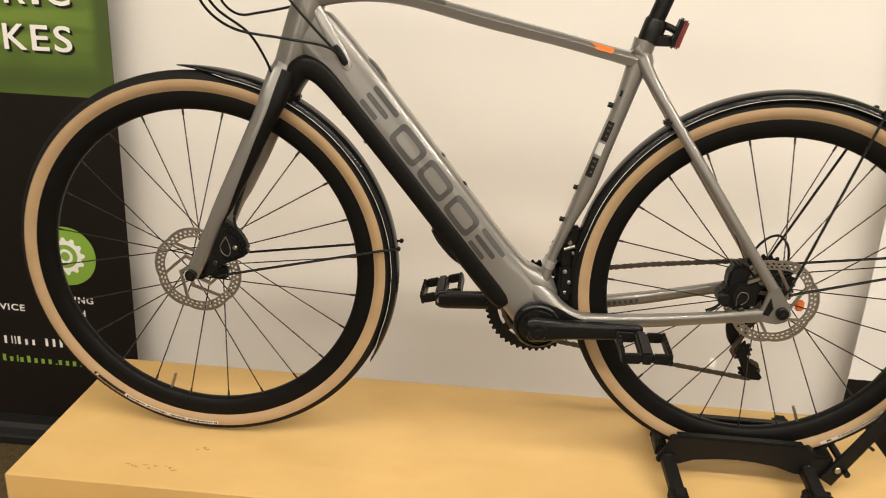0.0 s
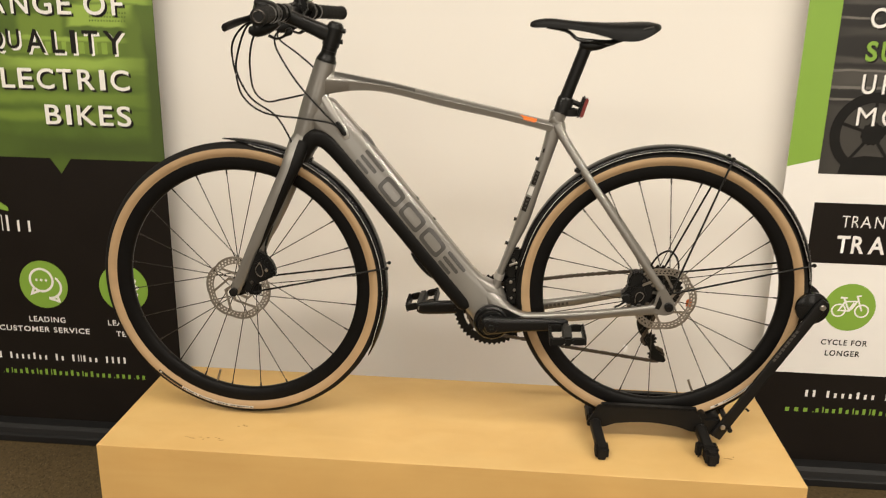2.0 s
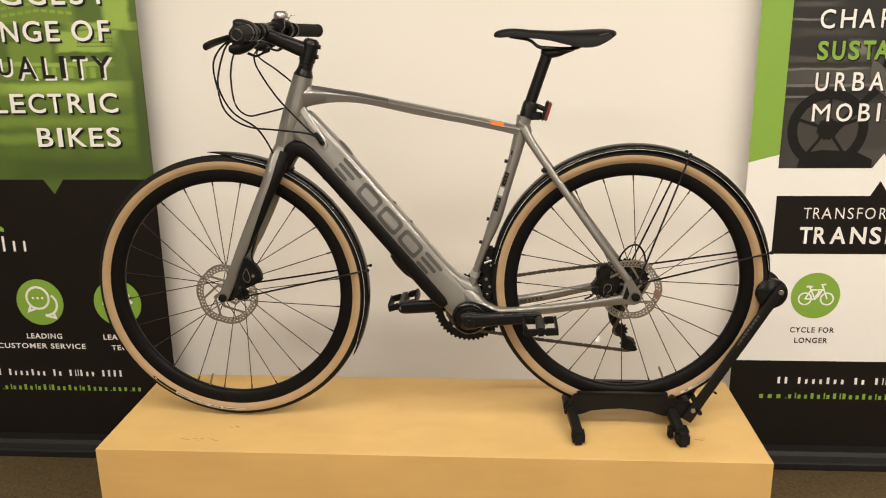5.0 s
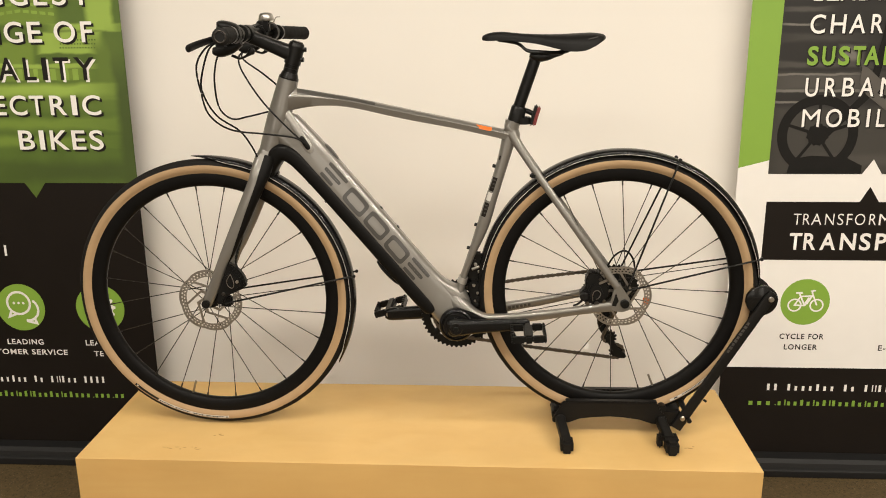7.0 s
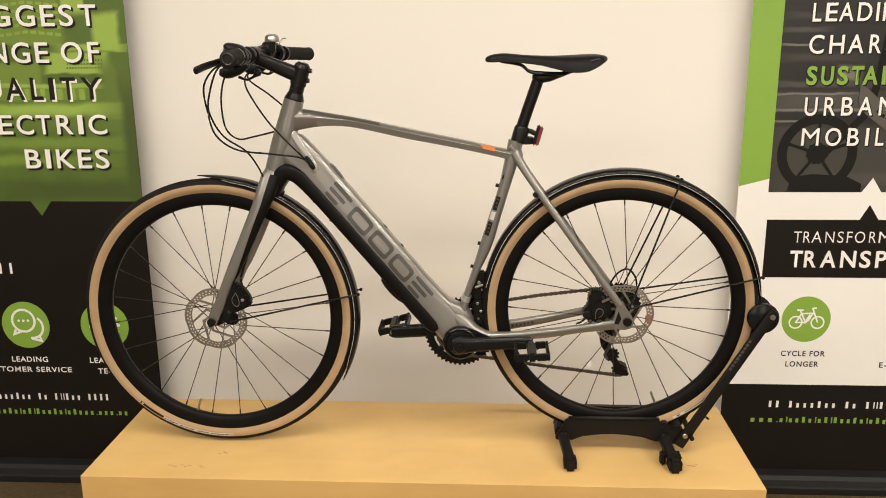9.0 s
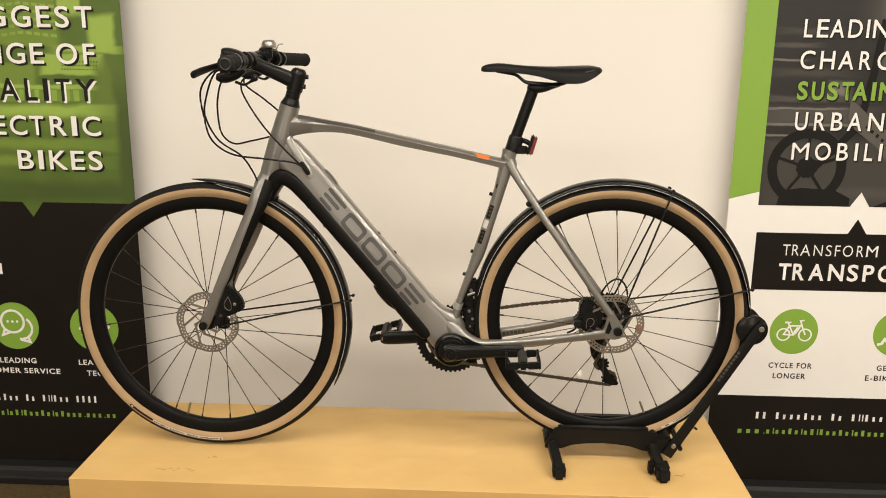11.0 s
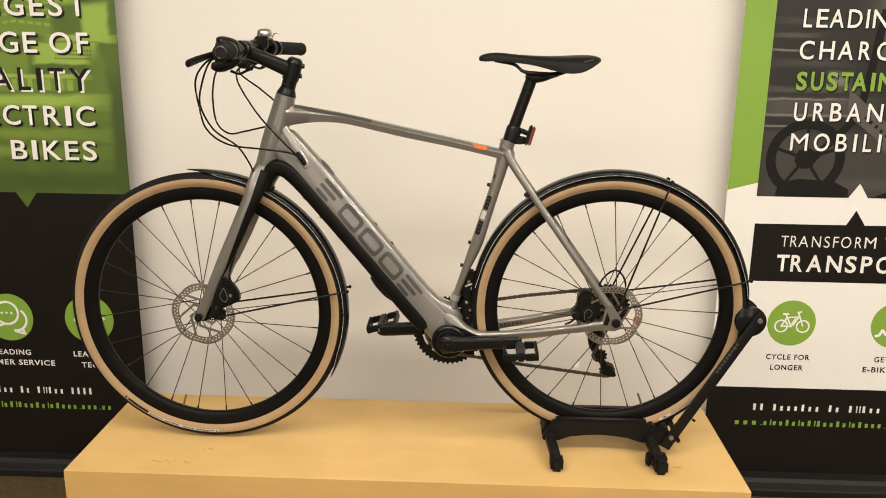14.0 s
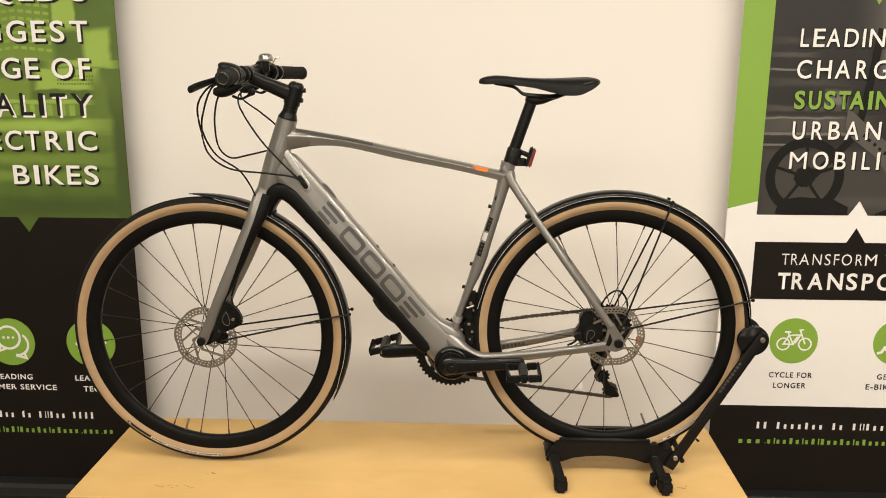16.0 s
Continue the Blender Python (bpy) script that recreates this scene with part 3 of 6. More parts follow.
bars("logo_bar", -1.510, -1.352, 0.724, 0.776, YL, M_WHITE, sheet, "TiTxx", "plain thin pale bars of a logo", 0.22)
shape("logo_swoosh", [(-1.535, 0.845), (-1.475, 0.822), (-1.446, 0.802), (-1.446, 0.790), (-1.480, 0.796), (-1.535, 0.822)], YL, M_GREEN, sheet)
for cx in (-1.36, -1.092, -1.628):
    shape("icon_disc", round_poly(cx, 0.547, 0.081), YL, M_GREEN, sheet)
YI = YL - 0.0006
ring("icon_line", -1.366, 0.562, 0.034, 0.042, YI, M_WHITE, sheet)
stroke("icon_line", [(-1.395, 0.533), (-1.402, 0.515), (-1.378, 0.524)], 0.008, YI - 0.0003, M_WHITE, sheet)
ring("icon_line", -1.340, 0.540, 0.034, 0.042, YI - 0.0002, M_WHITE, sheet, 24, -100, 55)
stroke("icon_line", [(-1.345, 0.500), (-1.312, 0.492), (-1.318, 0.512)], 0.008, YI - 0.0004, M_WHITE, sheet)
for dx in (-0.016, 0, 0.016):
    shape("icon_dot", round_poly(-1.366 + dx, 0.562, 0.0045, 12), YI, M_WHITE, sheet)
gear = []
for k in range(48):
    r = 0.052 if k % 4 < 2 else 0.043
    gear.append((-1.092 + r * math.cos(k * math.pi / 24), 0.547 + r * math.sin(k * math.pi / 24)))
shape("icon_gear", gear, YI, M_WHITE, sheet)
shape("icon_dot", round_poly(-1.092, 0.547, 0.032), YI - 0.0005, M_GREEN, sheet)
ring("icon_line", -1.092, 0.547, 0.012, 0.02, YI - 0.001, M_WHITE, sheet)
lettering("caption_letter", "LEADING", "LEADING", -1.424, -1.300, 0.416, 0.435, YL, M_WHITE, sheet, "left", 0.020, 0.0, 1.14)
lettering("caption_letter", "CUSTOMER SERVICE", "SERVICE", -1.345, -1.222, 0.380, 0.399, YL, M_WHITE, sheet, "right", 0.020, 0.0, 1.14)
lettering("caption_letter", "LEADING", "LEADING", -1.156, -1.030, 0.415, 0.434, YL, M_WHITE, sheet, "left", 0.020, 0.0, 1.14)
lettering("caption_letter", "TECH", "TECH", -1.132, -1.055, 0.377, 0.396, YL, M_WHITE, sheet, "left", 0.020, 0.0, 1.14)
bars("address_bar", -1.565, -1.096, 0.280, 0.303, YL, M_WHITE, sheet, "TT TxxxTxx Tx TiiTxx TTTT", "plain white bars of small writing", 0.36)
bars("web_bar", -1.62, -1.037, 0.226, 0.246, YL, M_GREEN, sheet, "www.xixxTxixTiTxxTxixTxxx.xxx.xx", "plain green bars of small writing", 0.45)

# right banner
RX0, RX1, RY = 0.936, 1.736, 0.567
right, OX, OY = banner_stand(RX0, RX1, RY, "white, green and black roll-up banner with a grey cycling photograph", "banners behind the plinth")
sheet = local(part("sheet", box((RX0, RY, 0.05), (RX1, RY + 0.0012, 2.03)), M_WHITE, right, "glossy white printed banner sheet", 0), OX, OY)
YR = RY - 0.0006
shape("green_stripe", [(RX0, 1.012), (1.0265, 1.036), (1.0265, 2.03), (RX0, 2.03)], YR, M_GREEN, sheet)
shape("photo", [(1.0265, 0.994), (1.304, 0.994), (1.334, 1.039), (1.363, 0.994), (RX1, 0.994), (RX1, 1.72), (1.386, 1.72), (1.322, 1.617), (1.258, 1.72), (1.0265, 1.72)], YR, M_PHOTO, sheet, "grey printed photograph of a rushing bicycle")
YP = YR - 0.0006
shape("green_field", quad(1.0285, RX1, 1.60, 2.03), YR + 0.0003, M_GREEN, sheet)
shape("photo_shadow", [(1.08, 0.9945), (1.30, 0.9945), (1.30, 1.02), (1.25, 1.045), (1.15, 1.05), (1.09, 1.04)], YP - 0.0002, M_PDARK, sheet)
shape("photo_shadow", [(1.37, 0.9945), (RX1, 0.9945), (RX1, 1.03), (1.42, 1.015)], YP - 0.0002, M_PDARK, sheet)
ring("photo_tyre", 1.160, 1.113, 0.089, 0.118, YP - 0.0006, M_PDARK, sheet)
for k in range(5):
    g = radians(18 + 72 * k)
    stroke("photo_spoke", [(1.160 + 0.02 * math.cos(g), 1.113 + 0.02 * math.sin(g)), (1.160 + 0.092 * math.cos(g), 1.113 + 0.092 * math.sin(g))], 0.009, YP - 0.0007 - 0.00003 * k, M_PDARK, sheet)
shape("photo_hub", [(1.160 + r * math.cos(radians(15 * k)), 1.113 + r * math.sin(radians(15 * k))) for k, r in zip(range(24), (0.030, 0.034) * 12)], YP - 0.0011, M_PDARK, sheet)
stroke("photo_fork", [(1.17, 1.10), (1.30, 1.24), (1.325, 1.40), (1.34, 1.55)], 0.022, YP - 0.0012, M_PDARK, sheet)
shape("photo_frame", [(1.266, 1.318), (1.289, 1.304), (1.330, 1.268), (1.431, 1.190), (1.52, 1.150), (1.62, 1.095), (1.60, 1.05), (1.50, 1.075), (1.411, 1.082), (1.402, 1.124), (1.359, 1.177), (1.288, 1.230), (1.264, 1.265)], YP - 0.0014, mat("pale_grey_ink", (0.088, 0.080, 0.071), 0.45, 0, 0.15, 20), sheet)
# its small writing runs down the slope of the tube
for k, tall in enumerate((0.012, 0.008, 0.009, 0.008, 0.009, 0.012, 0.008)):
    x, z = 1.318 + 0.0165 * k, 1.236 - 0.0130 * k
    shape("photo_writing", [(x, z), (x + 0.0070, z - 0.0054), (x + 0.0070 + 0.6 * tall, z - 0.0054 + tall), (x + 0.6 * tall, z + tall)], YP - 0.0019, M_PDARK, sheet, "dark bars of small writing")
shape("photo_blur", [(1.42, 1.27), (1.50, 1.22), (1.60, 1.25), (1.62, 1.45), (1.55, 1.58), (1.45, 1.55), (1.41, 1.40)], YP - 0.00105, M_PDARK, sheet, "dark blurred printed shape")
SP_LEADING = ((1.107, 1.132), (1.144, 1.177), (1.182, 1.223), (1.234, 1.274), (1.286, 1.294), (1.305, 1.350), (1.364, 1.404))
SP_CHARGE = ((1.105, 1.147), (1.163, 1.205), (1.216, 1.261), (1.277, 1.311), (1.328, 1.371), (1.389, 1.417))
SP_SUSTAIN = ((1.106, 1.137), (1.148, 1.184), (1.194, 1.226), (1.235, 1.270), (1.268, 1.312), (1.323, 1.335), (1.345, 1.389), (1.397, 1.442), (1.454, 1.488), (1.499, 1.525), (1.536, 1.565))
SP_URBAN = ((1.109, 1.146), (1.166, 1.199), (1.216, 1.250), (1.264, 1.307), (1.325, 1.370))
SP_MOBILITY = ((1.109, 1.160), (1.178, 1.225), (1.243, 1.277), (1.296, 1.305), (1.325, 1.350), (1.368, 1.377), (1.396, 1.433), (1.446, 1.488))
for body, spans, z0, z1, mm, bold in (("LEADING", SP_LEADING, 1.497, 1.549, M_WHITE, 0.010), ("CHARGE", SP_CHARGE, 1.406, 1.459, M_WHITE, 0.010), ("SUSTAINABLE", SP_SUSTAIN, 1.316, 1.370, M_GREEN, 0.03),
                                      ("URBAN", SP_URBAN, 1.226, 1.280, M_WHITE, 0.010), ("MOBILITY", SP_MOBILITY, 1.136, 1.189, M_WHITE, 0.010)):
    glyphs("letter_shadow", body, spans, z0, z1, YP - 0.0024, M_INK, sheet, bold, 0.004, -0.004)
    glyphs("headline_letter", body, spans, z0, z1, YP - 0.0029, mm, sheet, bold)
shape("black_field", [(1.030, 0.723), (RX1, 0.723), (RX1, 0.908), (1.365, 0.908), (1.334, 0.955), (1.308, 0.908), (1.030, 0.908)], YR, M_PBLACK, sheet)
SP_TRANSFORM = ((1.116, 1.139), (1.145, 1.166), (1.170, 1.201), (1.211, 1.238), (1.248, 1.266), (1.276, 1.292), (1.300, 1.331), (1.343, 1.364), (1.372, 1.407), (1.432, 1.458), (1.462, 1.493), (1.504, 1.530), (1.542, 1.566))
glyphs("subtitle_letter", "TRANSFORMYOUR", SP_TRANSFORM, 0.836, 0.871, YP, M_WHITE, sheet, -0.004)
SP_TRANSPORT = ((1.110, 1.148), (1.154, 1.191), (1.203, 1.251), (1.264, 1.311), (1.322, 1.356), (1.370, 1.404), (1.416, 1.467), (1.483, 1.518), (1.527, 1.563))
glyphs("subtitle_letter", "TRANSPORT", SP_TRANSPORT, 0.756, 0.810, YP, M_WHITE, sheet, 0.022)
shape("black_foot", quad(RX0, RX1, 0.0505, 0.362), YR, M_PBLACK, sheet)
for cx in (1.179, 1.504):
    shape("icon_disc", round_poly(cx, 0.585, 0.076), YR, M_GREEN, sheet)
for wx in (1.147, 1.215):
    ring("icon_wheel", wx, 0.575, 0.017, 0.022, YP, M_WHITE, sheet, 28)
stroke("icon_bicycle", [(1.147, 0.575), (1.163, 0.604), (1.199, 0.606), (1.178, 0.574), (1.147, 0.575)], 0.005, YP - 0.00015, M_WHITE, sheet)
stroke("icon_bicycle", [(1.178, 0.574), (1.158, 0.615)], 0.005, YP - 0.0003, M_WHITE, sheet)
stroke("icon_bicycle", [(1.148, 0.616), (1.168, 0.616)], 0.006, YP - 0.0006, M_WHITE, sheet)
stroke("icon_bicycle", [(1.215, 0.575), (1.196, 0.622), (1.208, 0.624)], 0.005, YP - 0.0006, M_WHITE, sheet)
stroke("icon_battery", [(1.181, 0.58), (1.192, 0.600)], 0.011, YP - 0.0009, M_WHITE, sheet)
for dx in (-0.026, 0.026):
    shape("icon_dot", round_poly(1.504 + dx, 0.616, 0.009, 16), YP, M_WHITE, sheet)
ring("icon_smile", 1.504, 0.586, 0.036, 0.045, YP, M_WHITE, sheet, 24, 205, 335)
stroke("icon_smile", [(1.444, 0.548), (1.458, 0.552), (1.468, 0.572)], 0.009, YP - 0.0003, M_WHITE, sheet)
for body, known, x0, x1, z0 in (("CYCLE FOR", "CYCLE FOR", 1.111, 1.249, 0.461), ("LONGER", "LONGER", 1.128, 1.232, 0.425), ("GET THE", "GET", 1.454, 1.502, 0.460), ("E-BIKE SMILE", "E-BIKE", 1.422, 1.510, 0.425)):
    lettering("caption_letter", body, known, x0, x1, z0 - 0.001, z0 + 0.0178, YR, M_INK, sheet, "left", 0.020, 0.0, 1.18)
bars("address_bar", 1.088, 1.62, 0.282, 0.305, YP, M_WHITE, sheet, "TT TxxxTxx Tx TiiTxx TTTT", "plain white bars of small writing", 0.36)
bars("web_bar", 1.034, 1.64, 0.229, 0.249, YP, M_GREEN, sheet, "www.xixxTxixTiTxxTxixTxxx.xxx.xx", "plain green bars of small writing", 0.45)

# ---- the bicycle ----
WHEEL_R, TUBE_R = 0.3505, 0.0190
bike = thing("bicycle", "silver-grey electric road bicycle with tan-wall tyres and black fenders", "bicycle", (0, 0, 0.424))
FRONT, REAR, CRANK = (-0.512, 0.0, 0.3575), (0.4985, 0.0, 0.381), (0.104, 0.0, 0.302)


def rows3(pts, n=6):
    """Rows of x, across, height, half height, half width, smoothed."""
    return spline(pts, n)


def mirrored(pts):
    return [(x, -y, z, a, b) for x, y, z, a, b in pts]


# frame
DT_KEEL = 0.30
DT_D, DT_N = Vector((0.643, -0.766)), Vector((0.766, 0.643))


def on_dt(s, n):
    p = DT_D * s + DT_N * n
    return p.x, p.y


HEAD = rows3([(-0.2935, 0, 0.899, 0.0235, 0.0225), (-0.309, 0, 0.848, 0.026, 0.024), (-0.325, 0, 0.797, 0.028, 0.026), (-0.350, 0, 0.716, 0.027, 0.027)])
TOP = rows3([(-0.312, 0, 0.850, 0.031, 0.021), (-0.262, 0, 0.853, 0.0220, 0.0215), (-0.205, 0, 0.8510, 0.0145, 0.021), (-0.141, 0, 0.8430, 0.0118, 0.0205), (-0.032, 0, 0.8198, 0.0124, 0.0195), (0.05, 0, 0.8033, 0.0116, 0.0185), (0.10, 0, 0.7935, 0.0112, 0.018), (0.19, 0, 0.7740, 0.0114, 0.0175), (0.236, 0, 0.7635, 0.0130, 0.018)])
# half of the top tube's outline, across and up, from the top ridge to the underside
FACETS = ((0.0, 1.0), (0.40, 0.97), (0.62, 0.86), (0.96, 0.36), (1.0, 0.27), (0.985, 0.17), (0.87, -0.82), (0.70, -0.97), (0.0, -1.0))


def facet_point(f, u, v):
    """A point of the top tube at row f, at a share of its half width and half height."""
    i = min(int(f), len(TOP) - 2)
    r = TOP[i] + (TOP[i + 1] - TOP[i]) * (f - i)
    return Vector((r[0], u * r[4], r[2] + v * r[3]))


def add_facets(bm, count):
    outline = [(u, v) for u, v in FACETS] + [(-u, v) for u, v in FACETS[-2:0:-1]]
    rings = [[bm.verts.new(facet_point(i, u, v)) for u, v in outline] for i in range(count)]
    n = len(outline)
    for p, q in zip(rings, rings[1:]):
        for k in range(n):
            bm.faces.new((p[k], p[(k + 1) % n], q[(k + 1) % n], q[k]))
    bm.faces.new(rings[0])
    bm.faces.new(rings[-1])
    bmesh.ops.recalc_face_normals(bm, faces=bm.faces)
    return bm


x0, z0 = on_dt(-0.80, 0.272)
x1, z1 = on_dt(-0.70, 0.276)
x2, z2 = on_dt(-0.50, 0.276)
x3, z3 = on_dt(-0.30, 0.274)
DOWN = rows3([(-0.322, 0, 0.824, 0.020, 0.022), (x0, 0, z0, 0.040, 0.027), (x1, 0, z1, 0.040, 0.031), (x2, 0, z2, 0.0395, 0.032), (x3, 0, z3, 0.041, 0.032), (0.070, 0, 0.350, 0.045, 0.035), (0.106, 0, 0.308, 0.046, 0.040)], 8)
SEAT = rows3([(0.2375, 0, 0.80, 0.0185, 0.0185), (0.2270, 0, 0.752, 0.0165, 0.0170), (0.2105, 0, 0.6870, 0.0139, 0.0165), (0.1890, 0, 0.6160, 0.0144, 0.0165), (0.1675, 0, 0.5440, 0.0149, 0.0165), (0.1400, 0, 0.4710, 0.0096, 0.0170), (0.1195, 0, 0.4110, 0.0091, 0.0180), (0.100, 0, 0.33, 0.016, 0.025)])
SS = [(0.234, -0.010, 0.772, 0.0125, 0.010), (0.256, -0.019, 0.735, 0.0098, 0.008), (0.30, -0.034, 0.672, 0.0090, 0.0072), (0.367, -0.052, 0.580, 0.0088, 0.007), (0.43, -0.064, 0.493, 0.0086, 0.007), (0.489, -0.070, 0.412, 0.0095, 0.007)]
CS = [(0.118, -0.026, 0.303, 0.034, 0.020), (0.16, -0.034, 0.309, 0.0195, 0.0135), (0.22, -0.043, 0.318, 0.0130, 0.010), (0.315, -0.053, 0.332, 0.0115, 0.009), (0.40, -0.062, 0.348, 0.0105, 0.008), (0.478, -0.070, 0.3625, 0.0125, 0.0065)]


def add_stay(bm, rows):
    """A chainstay whose side turns in towards its underside."""
    outline = ((0.0, 1.0), (0.55, 0.93), (0.88, 0.68), (1.0, 0.40), (0.96, 0.15), (0.62, -0.80), (0.42, -0.97), (0.0, -1.0))
    loop = list(outline) + [(-u, v) for u, v in outline[-2:0:-1]]
    rings = []
    for r in rows:
        sg = -1 if r[1] < 0 else 1
        rings.append([bm.verts.new((r[0], r[1] + sg * u * r[4], r[2] + v * r[3])) for u, v in loop])
    n = len(loop)
    for p, q in zip(rings, rings[1:]):
        for k in range(n):
            bm.faces.new((p[k], p[(k + 1) % n], q[(k + 1) % n], q[k]))
    bm.faces.new(rings[0])
    bm.faces.new(rings[-1])
    bmesh.ops.recalc_face_normals(bm, faces=bm.faces)


bm = bmesh.new()
add_sweep(bm, HEAD, 24, 2.3)
add_facets(bm, len(TOP))
add_sweep(bm, DOWN, 36, 3.3, True, -DT_KEEL)
add_sweep(bm, SEAT, 20, 2.4)
for side in (SS, mirrored(SS)):
    add_sweep(bm, rows3(side), 14, 2.2)
for side in (CS, mirrored(CS)):
    add_stay(bm, rows3(side))
GUS = [(0.060, -0.004, 0.392, 0.004, 0.010), (0.106, -0.014, 0.348, 0.022, 0.018), (0.138, -0.0265, 0.326, 0.0180, 0.0165), (0.175, -0.0365, 0.3160, 0.0130, 0.0110), (0.225, -0.0435, 0.3195, 0.0070, 0.0060)]
for side in (GUS, mirrored(GUS)):
    add_sweep(bm, rows3(side), 16, 2.4)
add_lathe(bm, [(0.028, -0.044), (0.035, -0.043), (0.0385, -0.039), (0.0385, 0.040), (0.036, 0.044), (0.028, 0.045)], 36, CRANK)
add_sweep(bm, rows3([(0.222, 0, 0.788, 0.015, 0.018), (0.241, 0, 0.770, 0.013, 0.018), (0.246, 0, 0.744, 0.008, 0.014)], 4), 16, 2.2)
add_sweep(bm, rows3([(0.062, 0, 0.405, 0.006, 0.020), (0.085, 0, 0.378, 0.022, 0.024), (0.105, 0, 0.362, 0.026, 0.025), (0.122, 0, 0.347, 0.017, 0.022), (0.135, 0, 0.331, 0.006, 0.016)], 4), 16, 2.3)
frame_part = part("frame", bm, M_FRAME, bike, "glossy silver-grey carbon frame", 45)
DROP = [(0.462, 0.356), (0.476, 0.379), (0.484, 0.420), (0.497, 0.418), (0.519, 0.386), (0.526, 0.368), (0.519, 0.354), (0.505, 0.349), (0.490, 0.350)]
for y0 in (-0.0745, 0.0675):
    part("dropout", plate(DROP, y0, y0 + 0.007, 0.0015), M_FRAME, frame_part)
HOLE = [(0.478, 0.366), (0.487, 0.398), (0.494, 0.378), (0.488, 0.364)]
part("dropout_recess", plate(HOLE, -0.0755, -0.0746), M_BLACK, frame_part)

# battery shell under the down tube
cov = []
for s, n, a in ((-0.74, 0.238, 0.0215), (-0.68, 0.2430, 0.0195), (-0.55, 0.2440, 0.0192), (-0.40, 0.2435, 0.0195), (-0.30, 0.2425, 0.0205), (-0.246, 0.2435, 0.0205), (-0.231, 0.2440, 0.0175), (-0.223, 0.2445, 0.011)):
    x, z = on_dt(s, n)
    cov.append((x, 0, z, a, 0.0335))
cov = [(-0.350, 0, 0.672, 0.013, 0.030), (-0.341, 0, 0.701, 0.019, 0.032), (-0.323, 0, 0.725, 0.0222, 0.033)] + cov
part("battery_cover", add_sweep(bmesh.new(), rows3(cov, 6), 24, 3.6), M_COVER, bike, "satin black battery and motor cover")
x, z = on_dt(-0.362, 0.2205)
part("battery_latch", add_sweep(bmesh.new(), rows3([(x - 0.030, 0, z + 0.034, 0.003, 0.014), (x - 0.015, 0, z + 0.018, 0.008, 0.02), (x + 0.008, 0, z - 0.008, 0.008, 0.02), (x + 0.022, 0, z - 0.024, 0.003, 0.015)], 4), 14, 2.6), M_PLASTIC, bike)
for s in (-0.66, -0.60):
    x, z = on_dt(s, 0.2250)
    part("cover_tab", box((x - 0.006, -0.012, z - 0.003), (x + 0.006, 0.012, z + 0.003), 0.002), M_PLASTIC, bike)
part("control_button", add_sweep(bmesh.new(), rows3([(-0.224, 0, 0.7405, 0.006, 0.009), (-0.213, 0, 0.7350, 0.0095, 0.013), (-0.193, 0, 0.7110, 0.0095, 0.013), (-0.182, 0, 0.7005, 0.005, 0.009)], 4), 16, 2.6), M_FRAME_DK, bike, "raised dark control button")
PLATE = rows3([(-0.2985, -0.0160, 0.822, 0.0085, 0.003), (-0.294, -0.0180, 0.8145, 0.0088, 0.0035), (-0.272, -0.0220, 0.778, 0.0096, 0.0035), (-0.252, -0.0255, 0.745, 0.0104, 0.0035), (-0.2455, -0.0260, 0.7335, 0.0085, 0.0033), (-0.242, -0.0258, 0.728, 0.0045, 0.003)], 5)
# The cover's paleness stands in for the sheen on its upward facet.
part("cable_cover", add_sweep(bmesh.new(), PLATE, 20, 3.6), M_SILVER_SHEEN, bike, "long cable entry cover, pale with painted sheen")
part("cable_port_plug", add_sweep(bmesh.new(), rows3([(-0.2655, -0.0285, 0.7665, 0.003, 0.0022), (-0.262, -0.0290, 0.7605, 0.0058, 0.0028), (-0.250, -0.0307, 0.7415, 0.0062, 0.0028), (-0.2465, -0.0307, 0.7355, 0.0035, 0.0022)], 4), 14, 2.2), M_PLASTIC, bike)
for x, z in ((-0.083, 0.592), (-0.043, 0.544)):
    part("bottle_bolt", rod((x - 0.004, 0, z - 0.009), (x + 0.0032, 0, z - 0.003), 0.0048), M_BLACK, bike)
for x, z in ((0.1265, 0.486), (0.1450, 0.545), (0.1880, 0.69)):
    part("bottle_bolt", rod((x + 0.010, 0, z), (x + 0.0018, 0, z + 0.0022), 0.0045), M_BLACK, bike)

# plain blocks where the maker's mark runs down the tube, and its small stickers
N = len(DOWN) - 1


def dt_at(s):
    best = 0.0
    for i in range(N):
        a = DOWN[i][0] * DT_D.x + DOWN[i][2] * DT_D.y
        b = DOWN[i + 1][0] * DT_D.x + DOWN[i + 1][2] * DT_D.y
        if a <= s <= b:
            return i + (s - a) / (b - a)
        if s > b:
            best = i + 1.0
    return best


def tube_decal(name, rows, power, i0, i1, a0, a1, slant, material, parent, grow):
    """A slanted plain block on a tube's near side."""
    bm = bmesh.new()
    na, ns = 8, 5
    grid = []
    for k in range(na + 1):
        g = a0 + (a1 - a0) * k / na
        row = []
        for q in range(ns + 1):
            f = min(max(i0 + (i1 - i0) * q / ns + slant * k / na, 0), len(rows) - 1.001)
            i, w = int(f), f - int(f)
            p = section(rows, i, radians(g), power, grow).lerp(section(rows, i + 1, radians(g), power, grow), w)
            row.append(bm.verts.new(p))
        grid.append(row)
    for r0, r1 in zip(grid, grid[1:]):
        for q in range(ns):
            bm.faces.new((r0[q], r0[q + 1], r1[q + 1], r1[q]))
    bmesh.ops.recalc_face_normals(bm, faces=bm.faces)
    return part(name, bm, material, parent)


